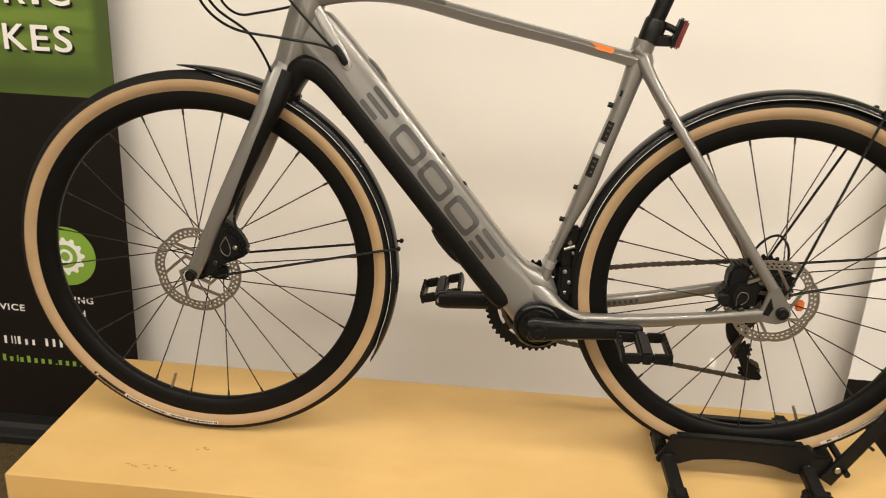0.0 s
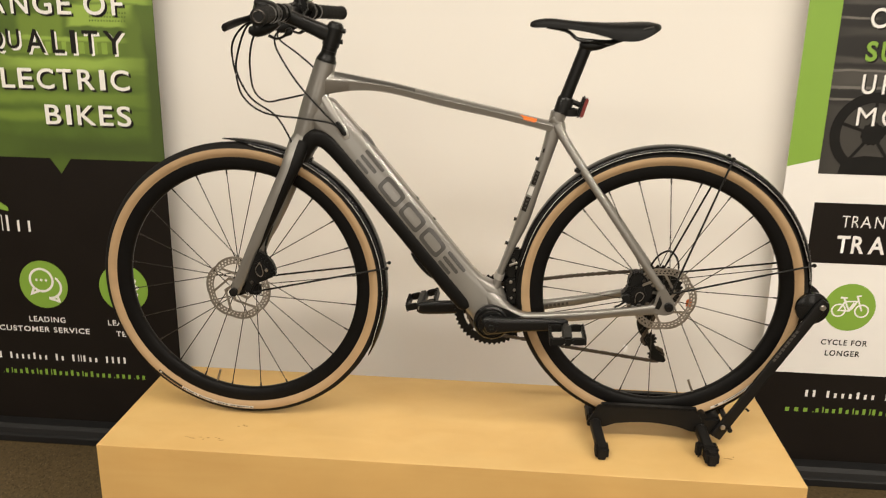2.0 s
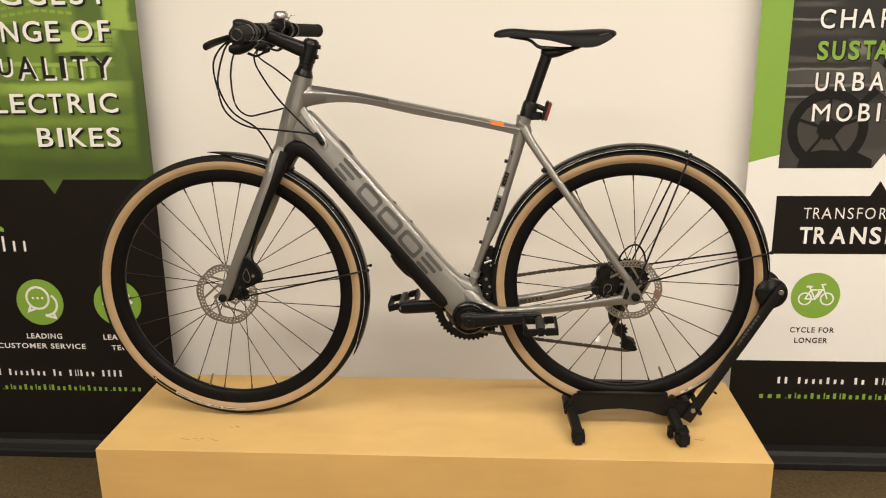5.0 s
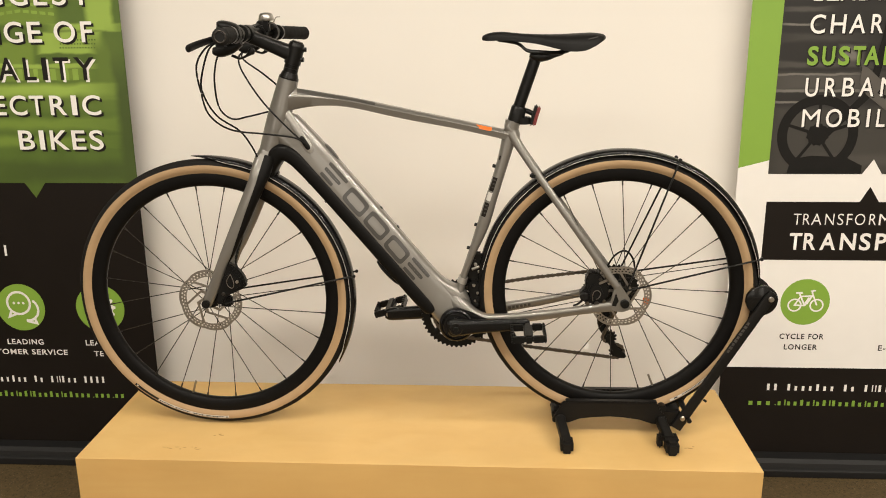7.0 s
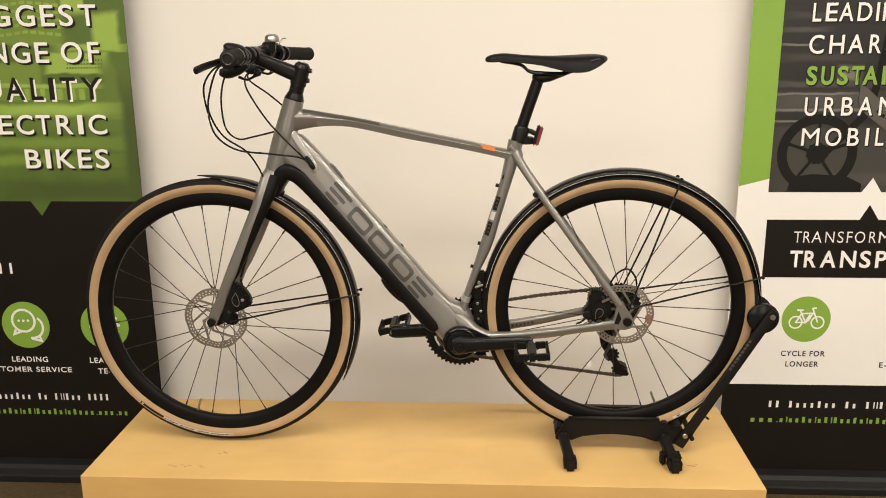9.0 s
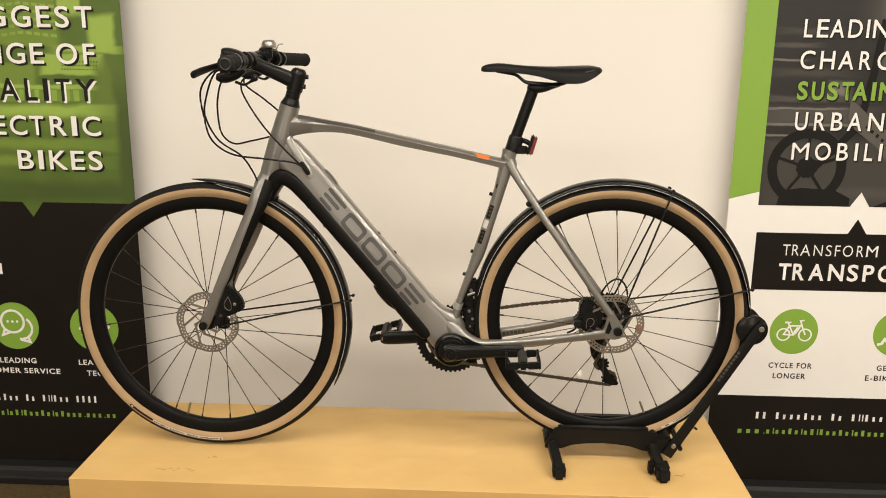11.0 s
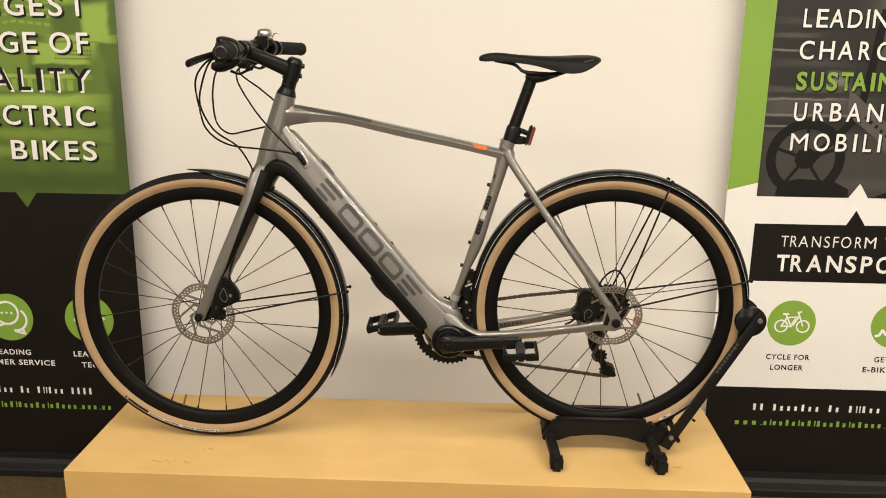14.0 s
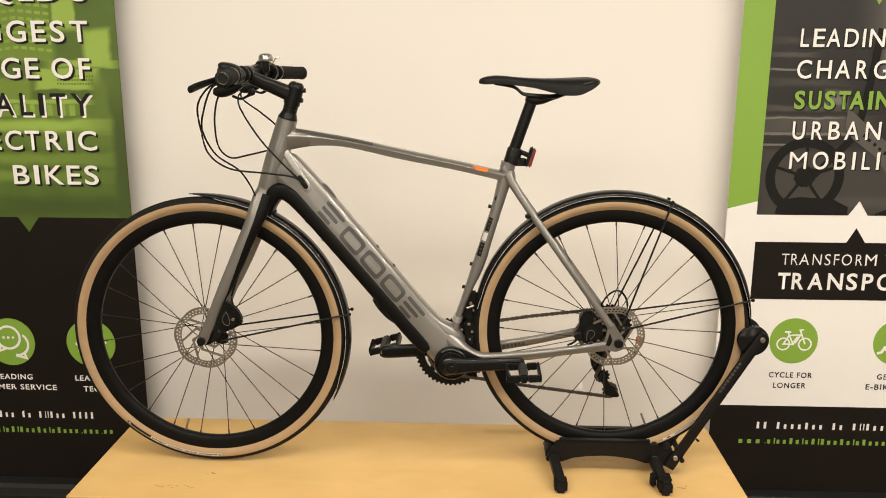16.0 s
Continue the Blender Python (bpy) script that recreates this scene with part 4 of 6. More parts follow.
def tube_ring(name, s0, s1, n0, n1, th, material, parent, grow):
    """A plain rounded outline shape on the down tube's near side, from s0 to s1 along it and n0 to n1 across."""
    bm = bmesh.new()
    seg = 44
    loops = []
    for shrink in (0.0, th):
        loop = []
        for q in range(seg):
            g = 2 * math.pi * q / seg
            c, d = math.cos(g), math.sin(g)
            s = (s0 + s1) / 2 + math.copysign(abs(c) ** 0.36, c) * ((s1 - s0) / 2 - shrink)
            h = (n0 + n1) / 2 + math.copysign(abs(d) ** 0.36, d) * ((n1 - n0) / 2 - shrink)
            f = min(dt_at(s - 0.10 * h), len(DOWN) - 1.001)
            i, w = int(f), f - int(f)
            half = DOWN[i][3] * (1 - w) + DOWN[i + 1][3] * w
            u = math.copysign(min(0.98, abs(h / half)) ** 1.65, h)
            g2 = -math.acos(u)
            p = section(DOWN, i, g2, 3.3, grow).lerp(section(DOWN, i + 1, g2, 3.3, grow), w)
            p.y *= 1 - DT_KEEL * (h / half + 1) / 2
            p.y -= 0.0004
            loop.append(bm.verts.new(p))
        loops.append(loop)
    for q in range(seg):
        j = (q + 1) % seg
        bm.faces.new((loops[0][q], loops[0][j], loops[1][j], loops[1][q]))
    bmesh.ops.recalc_face_normals(bm, faces=bm.faces)
    return part(name, bm, material, parent)


for q in range(5):
    s = -0.664 + 0.0765 * q
    if q in (1, 2, 3):
        tube_ring("logo_shape", s, s + 0.067, -0.013, 0.0265, 0.0092, M_FRAME_DK, bike, 0.0006)
    else:
        for n0, n1, cut in ((0.0175, 0.0265, 0.0), (0.0020, 0.0110, 0.010), (-0.0130, -0.0045, 0.022)):
            tube_ring("logo_shape", s, s + 0.063 - cut, n0, n1, 0.0044, M_FRAME_DK, bike, 0.0006)
for v0, v1, mm in ((0.716, 0.706, M_PBLACK), (0.664, 0.631, M_PBLACK), (0.627, 0.607, M_STICKER), (0.602, 0.568, M_PBLACK)):
    fi = np.interp(-v0, [-r[2] for r in SEAT], range(len(SEAT)))
    fj = np.interp(-v1, [-r[2] for r in SEAT], range(len(SEAT)))
    lo, hi = (-62, -44) if v0 > 0.7 else (-86, -38)
    tube_decal("seat_tube_sticker", SEAT, 2.4, fi, fj, lo, hi, 0, mm, bike, 0.0006)
    if v0 < 0.68 and mm is M_PBLACK:
        for q in range(3):
            tube_decal("sticker_bar", SEAT, 2.4, fi + (fj - fi) * (0.15 + 0.27 * q), fi + (fj - fi) * (0.24 + 0.27 * q), -78, -52 - 6 * q, 0, M_PGREY, bike, 0.0010)
fi, fm, fj = (float(np.interp(v, [r[0] for r in TOP], range(len(TOP)))) for v in (0.150, 0.158, 0.188))
bm = bmesh.new()
for row in (((fi, 0.66, 0.80), (fj, 0.64, 0.84)), ((fm, 0.95, 0.42), (fj, 0.95, 0.42)), ((fm, 0.985, 0.08), (fj - 0.3, 0.985, 0.08))):
    for f, u, v in row:
        bm.verts.new(facet_point(f, -u * 1.035, v + 0.05))
bm.verts.ensure_lookup_table()
for k in (0, 2):
    bm.faces.new([bm.verts[q] for q in (k, k + 1, k + 3, k + 2)])
part("top_tube_sticker", bm, M_ORANGE, bike, "", 0)

fi, fj = (float(np.interp(v, [r[0] for r in TOP], range(len(TOP)))) for v in (-0.272, -0.088))
bm = bmesh.new()
cols = [[bm.verts.new(facet_point(fi + (fj - fi) * k / 12, u * -1.02, v + 0.04)) for u, v in ((0.36, 0.98), (0.62, 0.87), (0.88, 0.45))] for k in range(13)]
for p, q in zip(cols, cols[1:]):
    for k in range(2):
        bm.faces.new((p[k], p[k + 1], q[k + 1], q[k]))
bmesh.ops.recalc_face_normals(bm, faces=bm.faces)
part("top_tube_stripe", bm, M_STRIPE, bike, "dark grey stripe on the top tube")

far_stay = rows3(mirrored(CS))
stay_x = [q[0] for q in far_stay]
for q in range(6):
    fi, fj = (np.interp(v, stay_x, range(len(stay_x))) for v in (0.232 + 0.010 * q, 0.2385 + 0.010 * q))
    tube_decal("chainstay_bar", far_stay, 2.8, fi, fj, -104, -84, 0, M_FRAME_DK, bike, 0.0006)
part("stay_mount", box((0.278, -0.040, 0.668), (0.294, -0.024, 0.680), 0.003), M_BLACK, bike)

# headset, stem and bar
HX = Vector((-0.2935, 0, 0.899))
UP = Vector((0.0565, 0, 0.184)).normalized()


def along_head(bm, h0, h1, r0, r1=None, seg=24):
    a, b = HX + UP * h0, HX + UP * h1
    return add_sweep(bm, [np.array((*a, r0, r0)), np.array((*b, r1 or r0, r1 or r0))], seg)


bm = bmesh.new()
along_head(bm, 0.000, 0.004, 0.0235, 0.0235)
along_head(bm, 0.0035, 0.016, 0.0225, 0.0180)
part("headset_cover", bm, M_BLACK, bike)
for h in (0.016, 0.026):
    part("headset_spacer", along_head(bmesh.new(), h, h + 0.0096, 0.0172), M_BLACK, bike)
bm = bmesh.new()
along_head(bm, 0.036, 0.078, 0.0195)
along_head(bm, 0.078, 0.086, 0.0195, 0.0165)
a = HX + UP * 0.058
add_sweep(bm, rows3([(*a, 0.019, 0.017), (-0.325, 0, 0.9745, 0.0165, 0.0155), (-0.366, 0, 0.9915, 0.0155, 0.017), (-0.386, 0, 0.9995, 0.018, 0.021)], 5), 20, 3.2)
part("stem", bm, M_BLACK, bike, "black stem")
for h in (0.046, 0.070):
    b = HX + UP * h
    part("stem_bolt", rod((b.x + 0.012, -0.004, b.z), (b.x + 0.026, -0.004, b.z), 0.0055), M_BLACK, bike)
part("stem_cap", along_head(bmesh.new(), 0.086, 0.090, 0.0155, 0.012), M_BLACK, bike)
BAR = [(-0.352, -0.305, 1.003), (-0.372, -0.19, 1.004), (-0.384, -0.08, 1.004), (-0.386, 0, 1.003), (-0.383, 0.08, 1.004), (-0.358, 0.19, 1.003), (-0.3205, 0.305, 0.998)]
bar_rows = [np.r_[p, 0.0112, 0.0112] for p in spline(BAR, 6)]
part("handlebar", add_sweep(bmesh.new(), bar_rows, 14), M_BLACK, bike, "flat black handlebar")
part("stem_faceplate", lathe([(0.0125, -0.021), (0.0195, -0.021), (0.0205, -0.018), (0.0205, 0.018), (0.0195, 0.021), (0.0125, 0.021)], 24, (-0.3865, 0, 1.003)), M_BLACK, bike)


def grip(p, q):
    p, q = np.array(p), np.array(q)
    rows = []
    for k in range(25):
        f = k / 24
        r = 0.0165 + 0.0004 * math.sin(k * 1.9) if 1 < k < 23 else 0.0175
        if k == 24:
            r = 0.011
        rows.append(np.r_[p + (q - p) * f, r, r])
    return add_sweep(bmesh.new(), rows, 18)


part("grip", grip((-0.373, -0.185, 1.004), (-0.352, -0.312, 1.003)), M_GRIP, bike, "ribbed dark rubber grip")
part("grip", grip((-0.359, 0.185, 1.003), (-0.3175, 0.315, 0.998)), M_GRIP, bike, "ribbed dark rubber grip")
part("bar_end_plug", rod((-0.3518, -0.311, 1.003), (-0.3515, -0.3155, 1.003), 0.0092, 20), M_BLACK, bike)
part("grip_end_ring", lathe([(0.0098, -0.3150), (0.0112, -0.3158), (0.0128, -0.3150)], 28, (-0.3517, 0, 1.003)), M_SPOKE, bike)
part("lock_ring", lathe([(0.0115, -0.006), (0.0188, -0.006), (0.0188, 0.006), (0.0115, 0.006)], 20, (-0.3745, -0.178, 1.004)), M_BLACK, bike)
part("lock_ring", lathe([(0.0115, -0.006), (0.0188, -0.006), (0.0188, 0.006), (0.0115, 0.006)], 20, (-0.3585, 0.178, 1.003)), M_BLACK, bike)


def brake_lever(sgn, bx):
    """A hydraulic brake lever with its reservoir, on one end of the bar."""
    y = 0.145 * sgn
    bm = bmesh.new()
    add_lathe(bm, [(0.0115, y - 0.009), (0.020, y - 0.009), (0.0205, y + 0.009), (0.0115, y + 0.009)], 18, (bx, 0, 1.004))
    add_sweep(bm, rows3([(bx - 0.012, y + 0.02 * sgn, 1.012, 0.012, 0.010), (bx - 0.022, y, 1.010, 0.0165, 0.013), (bx - 0.030, y - 0.028 * sgn, 1.008, 0.0165, 0.013), (bx - 0.030, y - 0.062 * sgn, 1.010, 0.011, 0.009)], 4), 14, 2.6)
    add_box(bm, (bx - 0.040, y - 0.016, 0.978), (bx - 0.012, y + 0.014, 1.000), 0.005)
    body = part("brake_lever", bm, M_PLASTIC, bike, "black hydraulic brake lever")
    part("lever_blade", add_sweep(bmesh.new(), rows3([(bx - 0.034, y - 0.01 * sgn, 0.998, 0.006, 0.005), (bx - 0.050, y + 0.030 * sgn, 0.990, 0.0074, 0.005), (bx - 0.062, y + 0.060 * sgn, 0.9835, 0.0084, 0.0055), (bx - 0.069, y + 0.084 * sgn, 0.978, 0.0084, 0.0055), (bx - 0.0705, y + 0.089 * sgn, 0.977, 0.0066, 0.0045)], 4), 12), M_BLACK, body)
    part("reservoir_cap", add_sweep(bmesh.new(), rows3([(bx - 0.030, y + 0.006 * sgn, 1.020, 0.006, 0.012), (bx - 0.025, y + 0.004 * sgn, 1.021, 0.0125, 0.020), (bx - 0.010, y - 0.002 * sgn, 1.019, 0.0135, 0.023), (bx + 0.006, y - 0.006 * sgn, 1.014, 0.0120, 0.021), (bx + 0.012, y - 0.008 * sgn, 1.010, 0.006, 0.013)], 4), 16, 2.5), M_PLASTIC, body)
    return body


brake_lever(-1, -0.378)
brake_lever(1, -0.366)


def shifter(sgn, bx):
    y = 0.095 * sgn
    bm = bmesh.new()
    add_lathe(bm, [(0.0115, y - 0.007), (0.0185, y - 0.007), (0.0185, y + 0.007), (0.0115, y + 0.007)], 18, (bx, 0, 1.003))
    add_sweep(bm, rows3([(bx + 0.010, y, 0.985, 0.007, 0.010), (bx - 0.012, y, 0.975, 0.013, 0.015), (bx - 0.038, y, 0.967, 0.0135, 0.015), (bx - 0.054, y, 0.968, 0.008, 0.010)], 4), 14, 2.6)
    pod = part("shifter", bm, M_PLASTIC, bike, "black gear shifter pod")
    if sgn < 0:
        part("shift_paddle", add_sweep(bmesh.new(), rows3([(bx - 0.012, y, 0.957, 0.0034, 0.007), (bx + 0.006, y, 0.951, 0.0030, 0.006), (bx + 0.022, y + 0.003, 0.958, 0.0034, 0.006), (bx + 0.031, y + 0.004, 0.966, 0.0085, 0.008), (bx + 0.038, y + 0.004, 0.970, 0.004, 0.005)], 4), 12), M_BLACK, pod)
    else:
        part("shift_paddle", add_sweep(bmesh.new(), rows3([(bx - 0.016, y, 0.960, 0.003, 0.006), (bx + 0.002, y, 0.955, 0.003, 0.006), (bx + 0.014, y, 0.962, 0.005, 0.007)], 4), 10), M_BLACK, pod)


shifter(-1, -0.384)
shifter(1, -0.380)
# remote and computer mount by the stem, and the bell
part("remote_clamp", lathe([(0.0115, -0.009), (0.0195, -0.009), (0.0205, 0.0), (0.0195, 0.009), (0.0115, 0.009)], 20, (-0.386, -0.048, 1.004)), M_PLASTIC, bike)
part("remote_pod", box((-0.398, -0.060, 1.008), (-0.370, -0.038, 1.022), 0.0065, None, 3), M_PLASTIC, bike, "small black remote pod")
bm = bmesh.new()
prof = [(1e-4, 0.0150), (0.008, 0.0146), (0.0135, 0.0128), (0.0168, 0.0085), (0.0182, 0.003), (0.0190, -0.0045), (0.0180, -0.006), (0.0165, -0.0055), (0.0150, 0.003), (1e-4, 0.008)]
add_lathe(bm, [(r * 0.98, y * 0.92) for r, y in prof], 28)
bmesh.ops.transform(bm, matrix=Matrix.Rotation(radians(90), 4, "X"), verts=bm.verts)
bell = part("bell", bm, M_BELL, bike, "small brushed steel bell", 50, (-0.362, 0.09, 1.0375))
part("bell_mount", box((-0.008, -0.007, -0.032), (0.008, 0.007, 0.004), 0.003), M_BLACK, bell)
part("bell_striker", tube([(0.004, -0.004, -0.012), (0.018, -0.006, -0.010), (0.026, -0.006, 0.002), (0.036, -0.006, 0.0035)], 0.0015), M_STEEL, bell)
part("bell_clamp", lathe([(0.0115, 0.082), (0.0165, 0.082), (0.0165, 0.098), (0.0115, 0.098)], 18, (0.364 - 0.381, -0.09, -0.036)), M_BLACK, bell)

CABLES = [
    [(-0.400, -0.14, 0.992), (-0.429, -0.165, 0.979), (-0.454, -0.17, 0.940), (-0.456, -0.15, 0.882), (-0.451, -0.12, 0.827), (-0.413, -0.09, 0.790), (-0.340, -0.06, 0.776), (-0.276, -0.045, 0.765), (-0.250, -0.033, 0.744)],
    [(-0.405, -0.11, 0.992), (-0.425, -0.155, 0.978), (-0.445, -0.16, 0.927), (-0.456, -0.14, 0.881), (-0.441, -0.10, 0.824), (-0.399, -0.07, 0.785), (-0.379, -0.05, 0.746), (-0.368, -0.033, 0.708)],
    [(-0.425, -0.095, 0.965), (-0.434, -0.10, 0.940), (-0.440, -0.10, 0.897), (-0.446, -0.06, 0.837), (-0.430, -0.02, 0.807), (-0.402, 0.02, 0.808), (-0.352, 0.034, 0.819), (-0.325, 0.020, 0.825)],
    [(-0.425, 0.090, 0.960), (-0.428, 0.06, 0.944), (-0.415, 0.04, 0.913), (-0.355, -0.03, 0.853), (-0.301, -0.045, 0.798), (-0.255, -0.034, 0.749)],
    [(-0.425, 0.14, 0.972), (-0.431, 0.10, 0.944), (-0.377, 0.08, 0.907), (-0.332, 0.05, 0.877), (-0.312, 0.02, 0.855)],
]
for pts in CABLES:
    part("control_cable", tube(pts, 0.0022, 8, 7), M_PLASTIC, bike, "black control cable")

# seat post and saddle
part("seat_post", rod((0.2365, 0, 0.79), (0.2895, 0, 0.948), 0.0137, 20), M_BLACK, bike, "black seat post")
part("seat_clamp", add_sweep(bmesh.new(), [np.array((0.2425, 0, 0.797, 0.0185, 0.0185)), np.array((0.2515, 0, 0.829, 0.0185, 0.0185)), np.array((0.2525, 0, 0.833, 0.0165, 0.0165))], 22), M_BLACK, bike)
bm = bmesh.new()
add_sweep(bm, rows3([(0.274, 0, 0.951, 0.0055, 0.014), (0.290, 0, 0.9475, 0.0125, 0.018), (0.312, 0, 0.9475, 0.0105, 0.018), (0.332, 0, 0.951, 0.0065, 0.014), (0.350, 0, 0.9535, 0.0030, 0.010)], 4), 14, 2.6)
part("saddle_clamp", bm, M_BLACK, bike)
SAD = [(0.1635, 0.006, 0.991, 0.986), (0.167, 0.013, 0.9955, 0.984), (0.180, 0.020, 1.0005, 0.983), (0.209, 0.0235, 1.0035, 0.984), (0.25, 0.027, 1.0005, 0.981), (0.29, 0.038, 0.9985, 0.976), (0.325, 0.053, 0.998, 0.968), (0.358, 0.066, 0.999, 0.961), (0.392, 0.072, 1.0005, 0.962), (0.418, 0.070, 1.001, 0.973), (0.434, 0.058, 0.999, 0.983), (0.4425, 0.035, 0.9945, 0.987)]
sad = spline(SAD, 4)
bm = bmesh.new()
grid = []
for x, hw, zt, ze in sad:
    ring_pts = []
    for k in range(15):
        u = -1 + 2 * k / 14
        g = math.sin(u * math.pi / 2)
        dip = 0.0035 * math.exp(-(u / 0.25) ** 2) * min(1, max(0, (x - 0.2) / 0.06))
        ring_pts.append(bm.verts.new((x, hw * g, zt - (zt - ze) * abs(u) ** 3.2 - dip)))
    for k in range(7):
        u = 0.86 - 1.72 * k / 6
        ring_pts.append(bm.verts.new((x, hw * 0.9 * math.sin(u * math.pi / 2), ze + (zt - ze) * 0.35 * (1 - abs(u)))))
    grid.append(ring_pts)
for r0, r1 in zip(grid, grid[1:]):
    for k in range(len(r0)):
        j = (k + 1) % len(r0)
        bm.faces.new((r0[k], r0[j], r1[j], r1[k]))
bm.faces.new(grid[0][::-1])
bm.faces.new(grid[-1])
bmesh.ops.recalc_face_normals(bm, faces=bm.faces)
saddle = part("saddle", bm, M_SADDLE, bike, "slim black padded saddle", 60)
for sy in (-1, 1):
    part("saddle_rail", tube([(0.200, 0.008 * sy, 0.985), (0.245, 0.014 * sy, 0.977), (0.268, 0.02 * sy, 0.961), (0.300, 0.022 * sy, 0.957), (0.345, 0.023 * sy, 0.956), (0.375, 0.032 * sy, 0.968), (0.40, 0.036 * sy, 0.978)], 0.0037, 8, 6), M_BLACK, saddle)
bars_bm = bmesh.new()
add_plate(bars_bm, [(0.400, 0.986), (0.421, 0.991), (0.421, 0.9935), (0.400, 0.9885)], -0.0722, -0.0717)
part("saddle_mark", bars_bm, M_FRAME_DK, saddle, "", 0)
# tail light
lamp = part("tail_light", box((-0.006, -0.012, -0.025), (0.002, 0.012, 0.025), 0.003), M_PLASTIC, bike, "small red rear light", 40, (0.288, 0, 0.812))
lamp.rotation_euler = (0, radians(16), 0)
part("light_lens", box((0.0010, -0.0124, -0.0235), (0.0088, 0.0124, 0.0235), 0.0028), M_RED, lamp, "dark red lens")
part("light_bracket", tube([(0.258, 0, 0.822), (0.270, 0, 0.822), (0.284, 0, 0.816)], 0.006, 10), M_PLASTIC, bike)
part("light_strap", lathe([(0.0138, -0.008), (0.017, -0.008), (0.017, 0.008), (0.0138, 0.008)], 18, (0, 0, 0)), M_PLASTIC, bike, "", 40, (0.262, 0, 0.80)).rotation_euler = (radians(90), 0, 0)

# fork
LEG = [(-0.355, -0.020, 0.716, 0.0245, 0.020), (-0.3665, -0.038, 0.680, 0.0230, 0.0165), (-0.3765, -0.046, 0.653, 0.0208, 0.0150), (-0.3985, -0.051, 0.605, 0.0195, 0.0135), (-0.422, -0.054, 0.554, 0.0185, 0.0125), (-0.4385, -0.056, 0.520, 0.0172, 0.012), (-0.4545, -0.057, 0.487, 0.0160, 0.0118), (-0.4675, -0.058, 0.462, 0.0136, 0.0115), (-0.4835, -0.058, 0.425, 0.0133, 0.011), (-0.495, -0.058, 0.398, 0.0138, 0.010), (-0.508, -0.058, 0.372, 0.0135, 0.0095), (-0.5165, -0.058, 0.352, 0.0115, 0.0085)]
legs = [rows3(LEG), rows3(mirrored(LEG))]
bm = bmesh.new()
for rows in legs:
    add_sweep(bm, rows, 20, 2.4)
add_sweep(bm, rows3([(-0.346, 0, 0.730, 0.026, 0.0265), (-0.353, 0, 0.712, 0.0285, 0.034), (-0.362, 0, 0.690, 0.0245, 0.044), (-0.367, 0, 0.675, 0.015, 0.044)], 4), 20, 2.4)
fork = part("fork", bm, M_FRAME, bike, "silver-grey carbon fork with black inner blades", 45)
# Black skin for the blade's rear face; it also paints the shadow there.
part("blade_rear_and_shade", patch(legs[0], 2.4, 0, 42, -90, -215, 0.0008, 10, -152), M_COVER, fork, "satin black rear face of the fork blade with painted shadow")
part("axle_cap", disc((-0.5155, 0, 0.3565), 0.0105, -0.0735, -0.064, 20), M_BLACK, fork)
part("axle_socket", disc((-0.5155, 0, 0.3565), 0.005, -0.0745, -0.0734, 6), M_RUBBER, fork)


# wheels
def wheel(at, name, label, flange_near, flange_far, turn, valve):
    cx, _, cz = at
    w = part(name, lathe([(r - 0.0065, y) for r, y in ((0.3265, -0.0105), (0.3255, -0.0130), (0.319, -0.0138), (0.304, -0.0135), (0.294, -0.0100), (0.2905, -0.0055), (0.2900, 0.0), (0.2905, 0.0055), (0.294, 0.0100), (0.304, 0.0135), (0.319, 0.0138), (0.3255, 0.0130), (0.3265, 0.0105), (0.318, 0.009), (0.318, -0.009))], 120, (0, 0, 0), True), M_RIM, bike, label, 40, at)
    rc, rt = WHEEL_R - TUBE_R, TUBE_R
    prof = [(rc + rt * math.cos(radians(g)) + (0.0004 if k % 2 else 0), rt * math.sin(radians(g))) for k, g in enumerate(range(-72, 73, 4))]
    tyre = part("tyre", lathe(prof, 140), M_RUBBER, w, "black tyre tread", 60)
    for sg in (-1, 1):
        prof = [(rc + rt * math.cos(radians(g)), sg * rt * math.sin(radians(g))) for g in range(71, 128, 6)]
        prof.append((0.3155, sg * 0.0126))
        part("sidewall", lathe(prof, 140), M_TAN, tyre, "tan skin sidewall", 60)
    hub = part("hub", lathe([(1e-4, -0.050), (0.0105, -0.050), (0.0115, -0.045), (0.0125, flange_near - 0.003), (0.022, flange_near - 0.002), (0.022, flange_near + 0.002), (0.013, flange_near + 0.005), (0.012, 0), (0.013, flange_far - 0.005), (0.023, flange_far - 0.002), (0.023, flange_far + 0.002), (0.0125, flange_far + 0.004), (0.0105, 0.05), (1e-4, 0.05)], 32), M_BLACK, w)
    for k in range(24):
        rim_a = radians(15 * k + turn)
        y = flange_near if k % 2 == 0 else flange_far
        lean = radians(68 if (k // 2) % 2 == 0 else -68)
        a = (0.0205 * math.cos(rim_a + lean), y, 0.0205 * math.sin(rim_a + lean))
        b = (0.2850 * math.cos(rim_a), 0.003 * (-1 if k % 2 == 0 else 1), 0.2850 * math.sin(rim_a))
        bm = rod(a, b, 0.00115, 6)
        c = [q + (p - q) * 0.045 for p, q in zip(a, b)]
        add_rod(bm, c, b, 0.0021, 6)
        part("spoke", bm, M_SPOKE, w)
    c, s = math.cos(radians(valve)), math.sin(radians(valve))
    part("valve_stem", rod((0.286 * c, 0, 0.286 * s), (0.250 * c, 0, 0.250 * s), 0.0028), M_STEEL, w)
    return w, hub


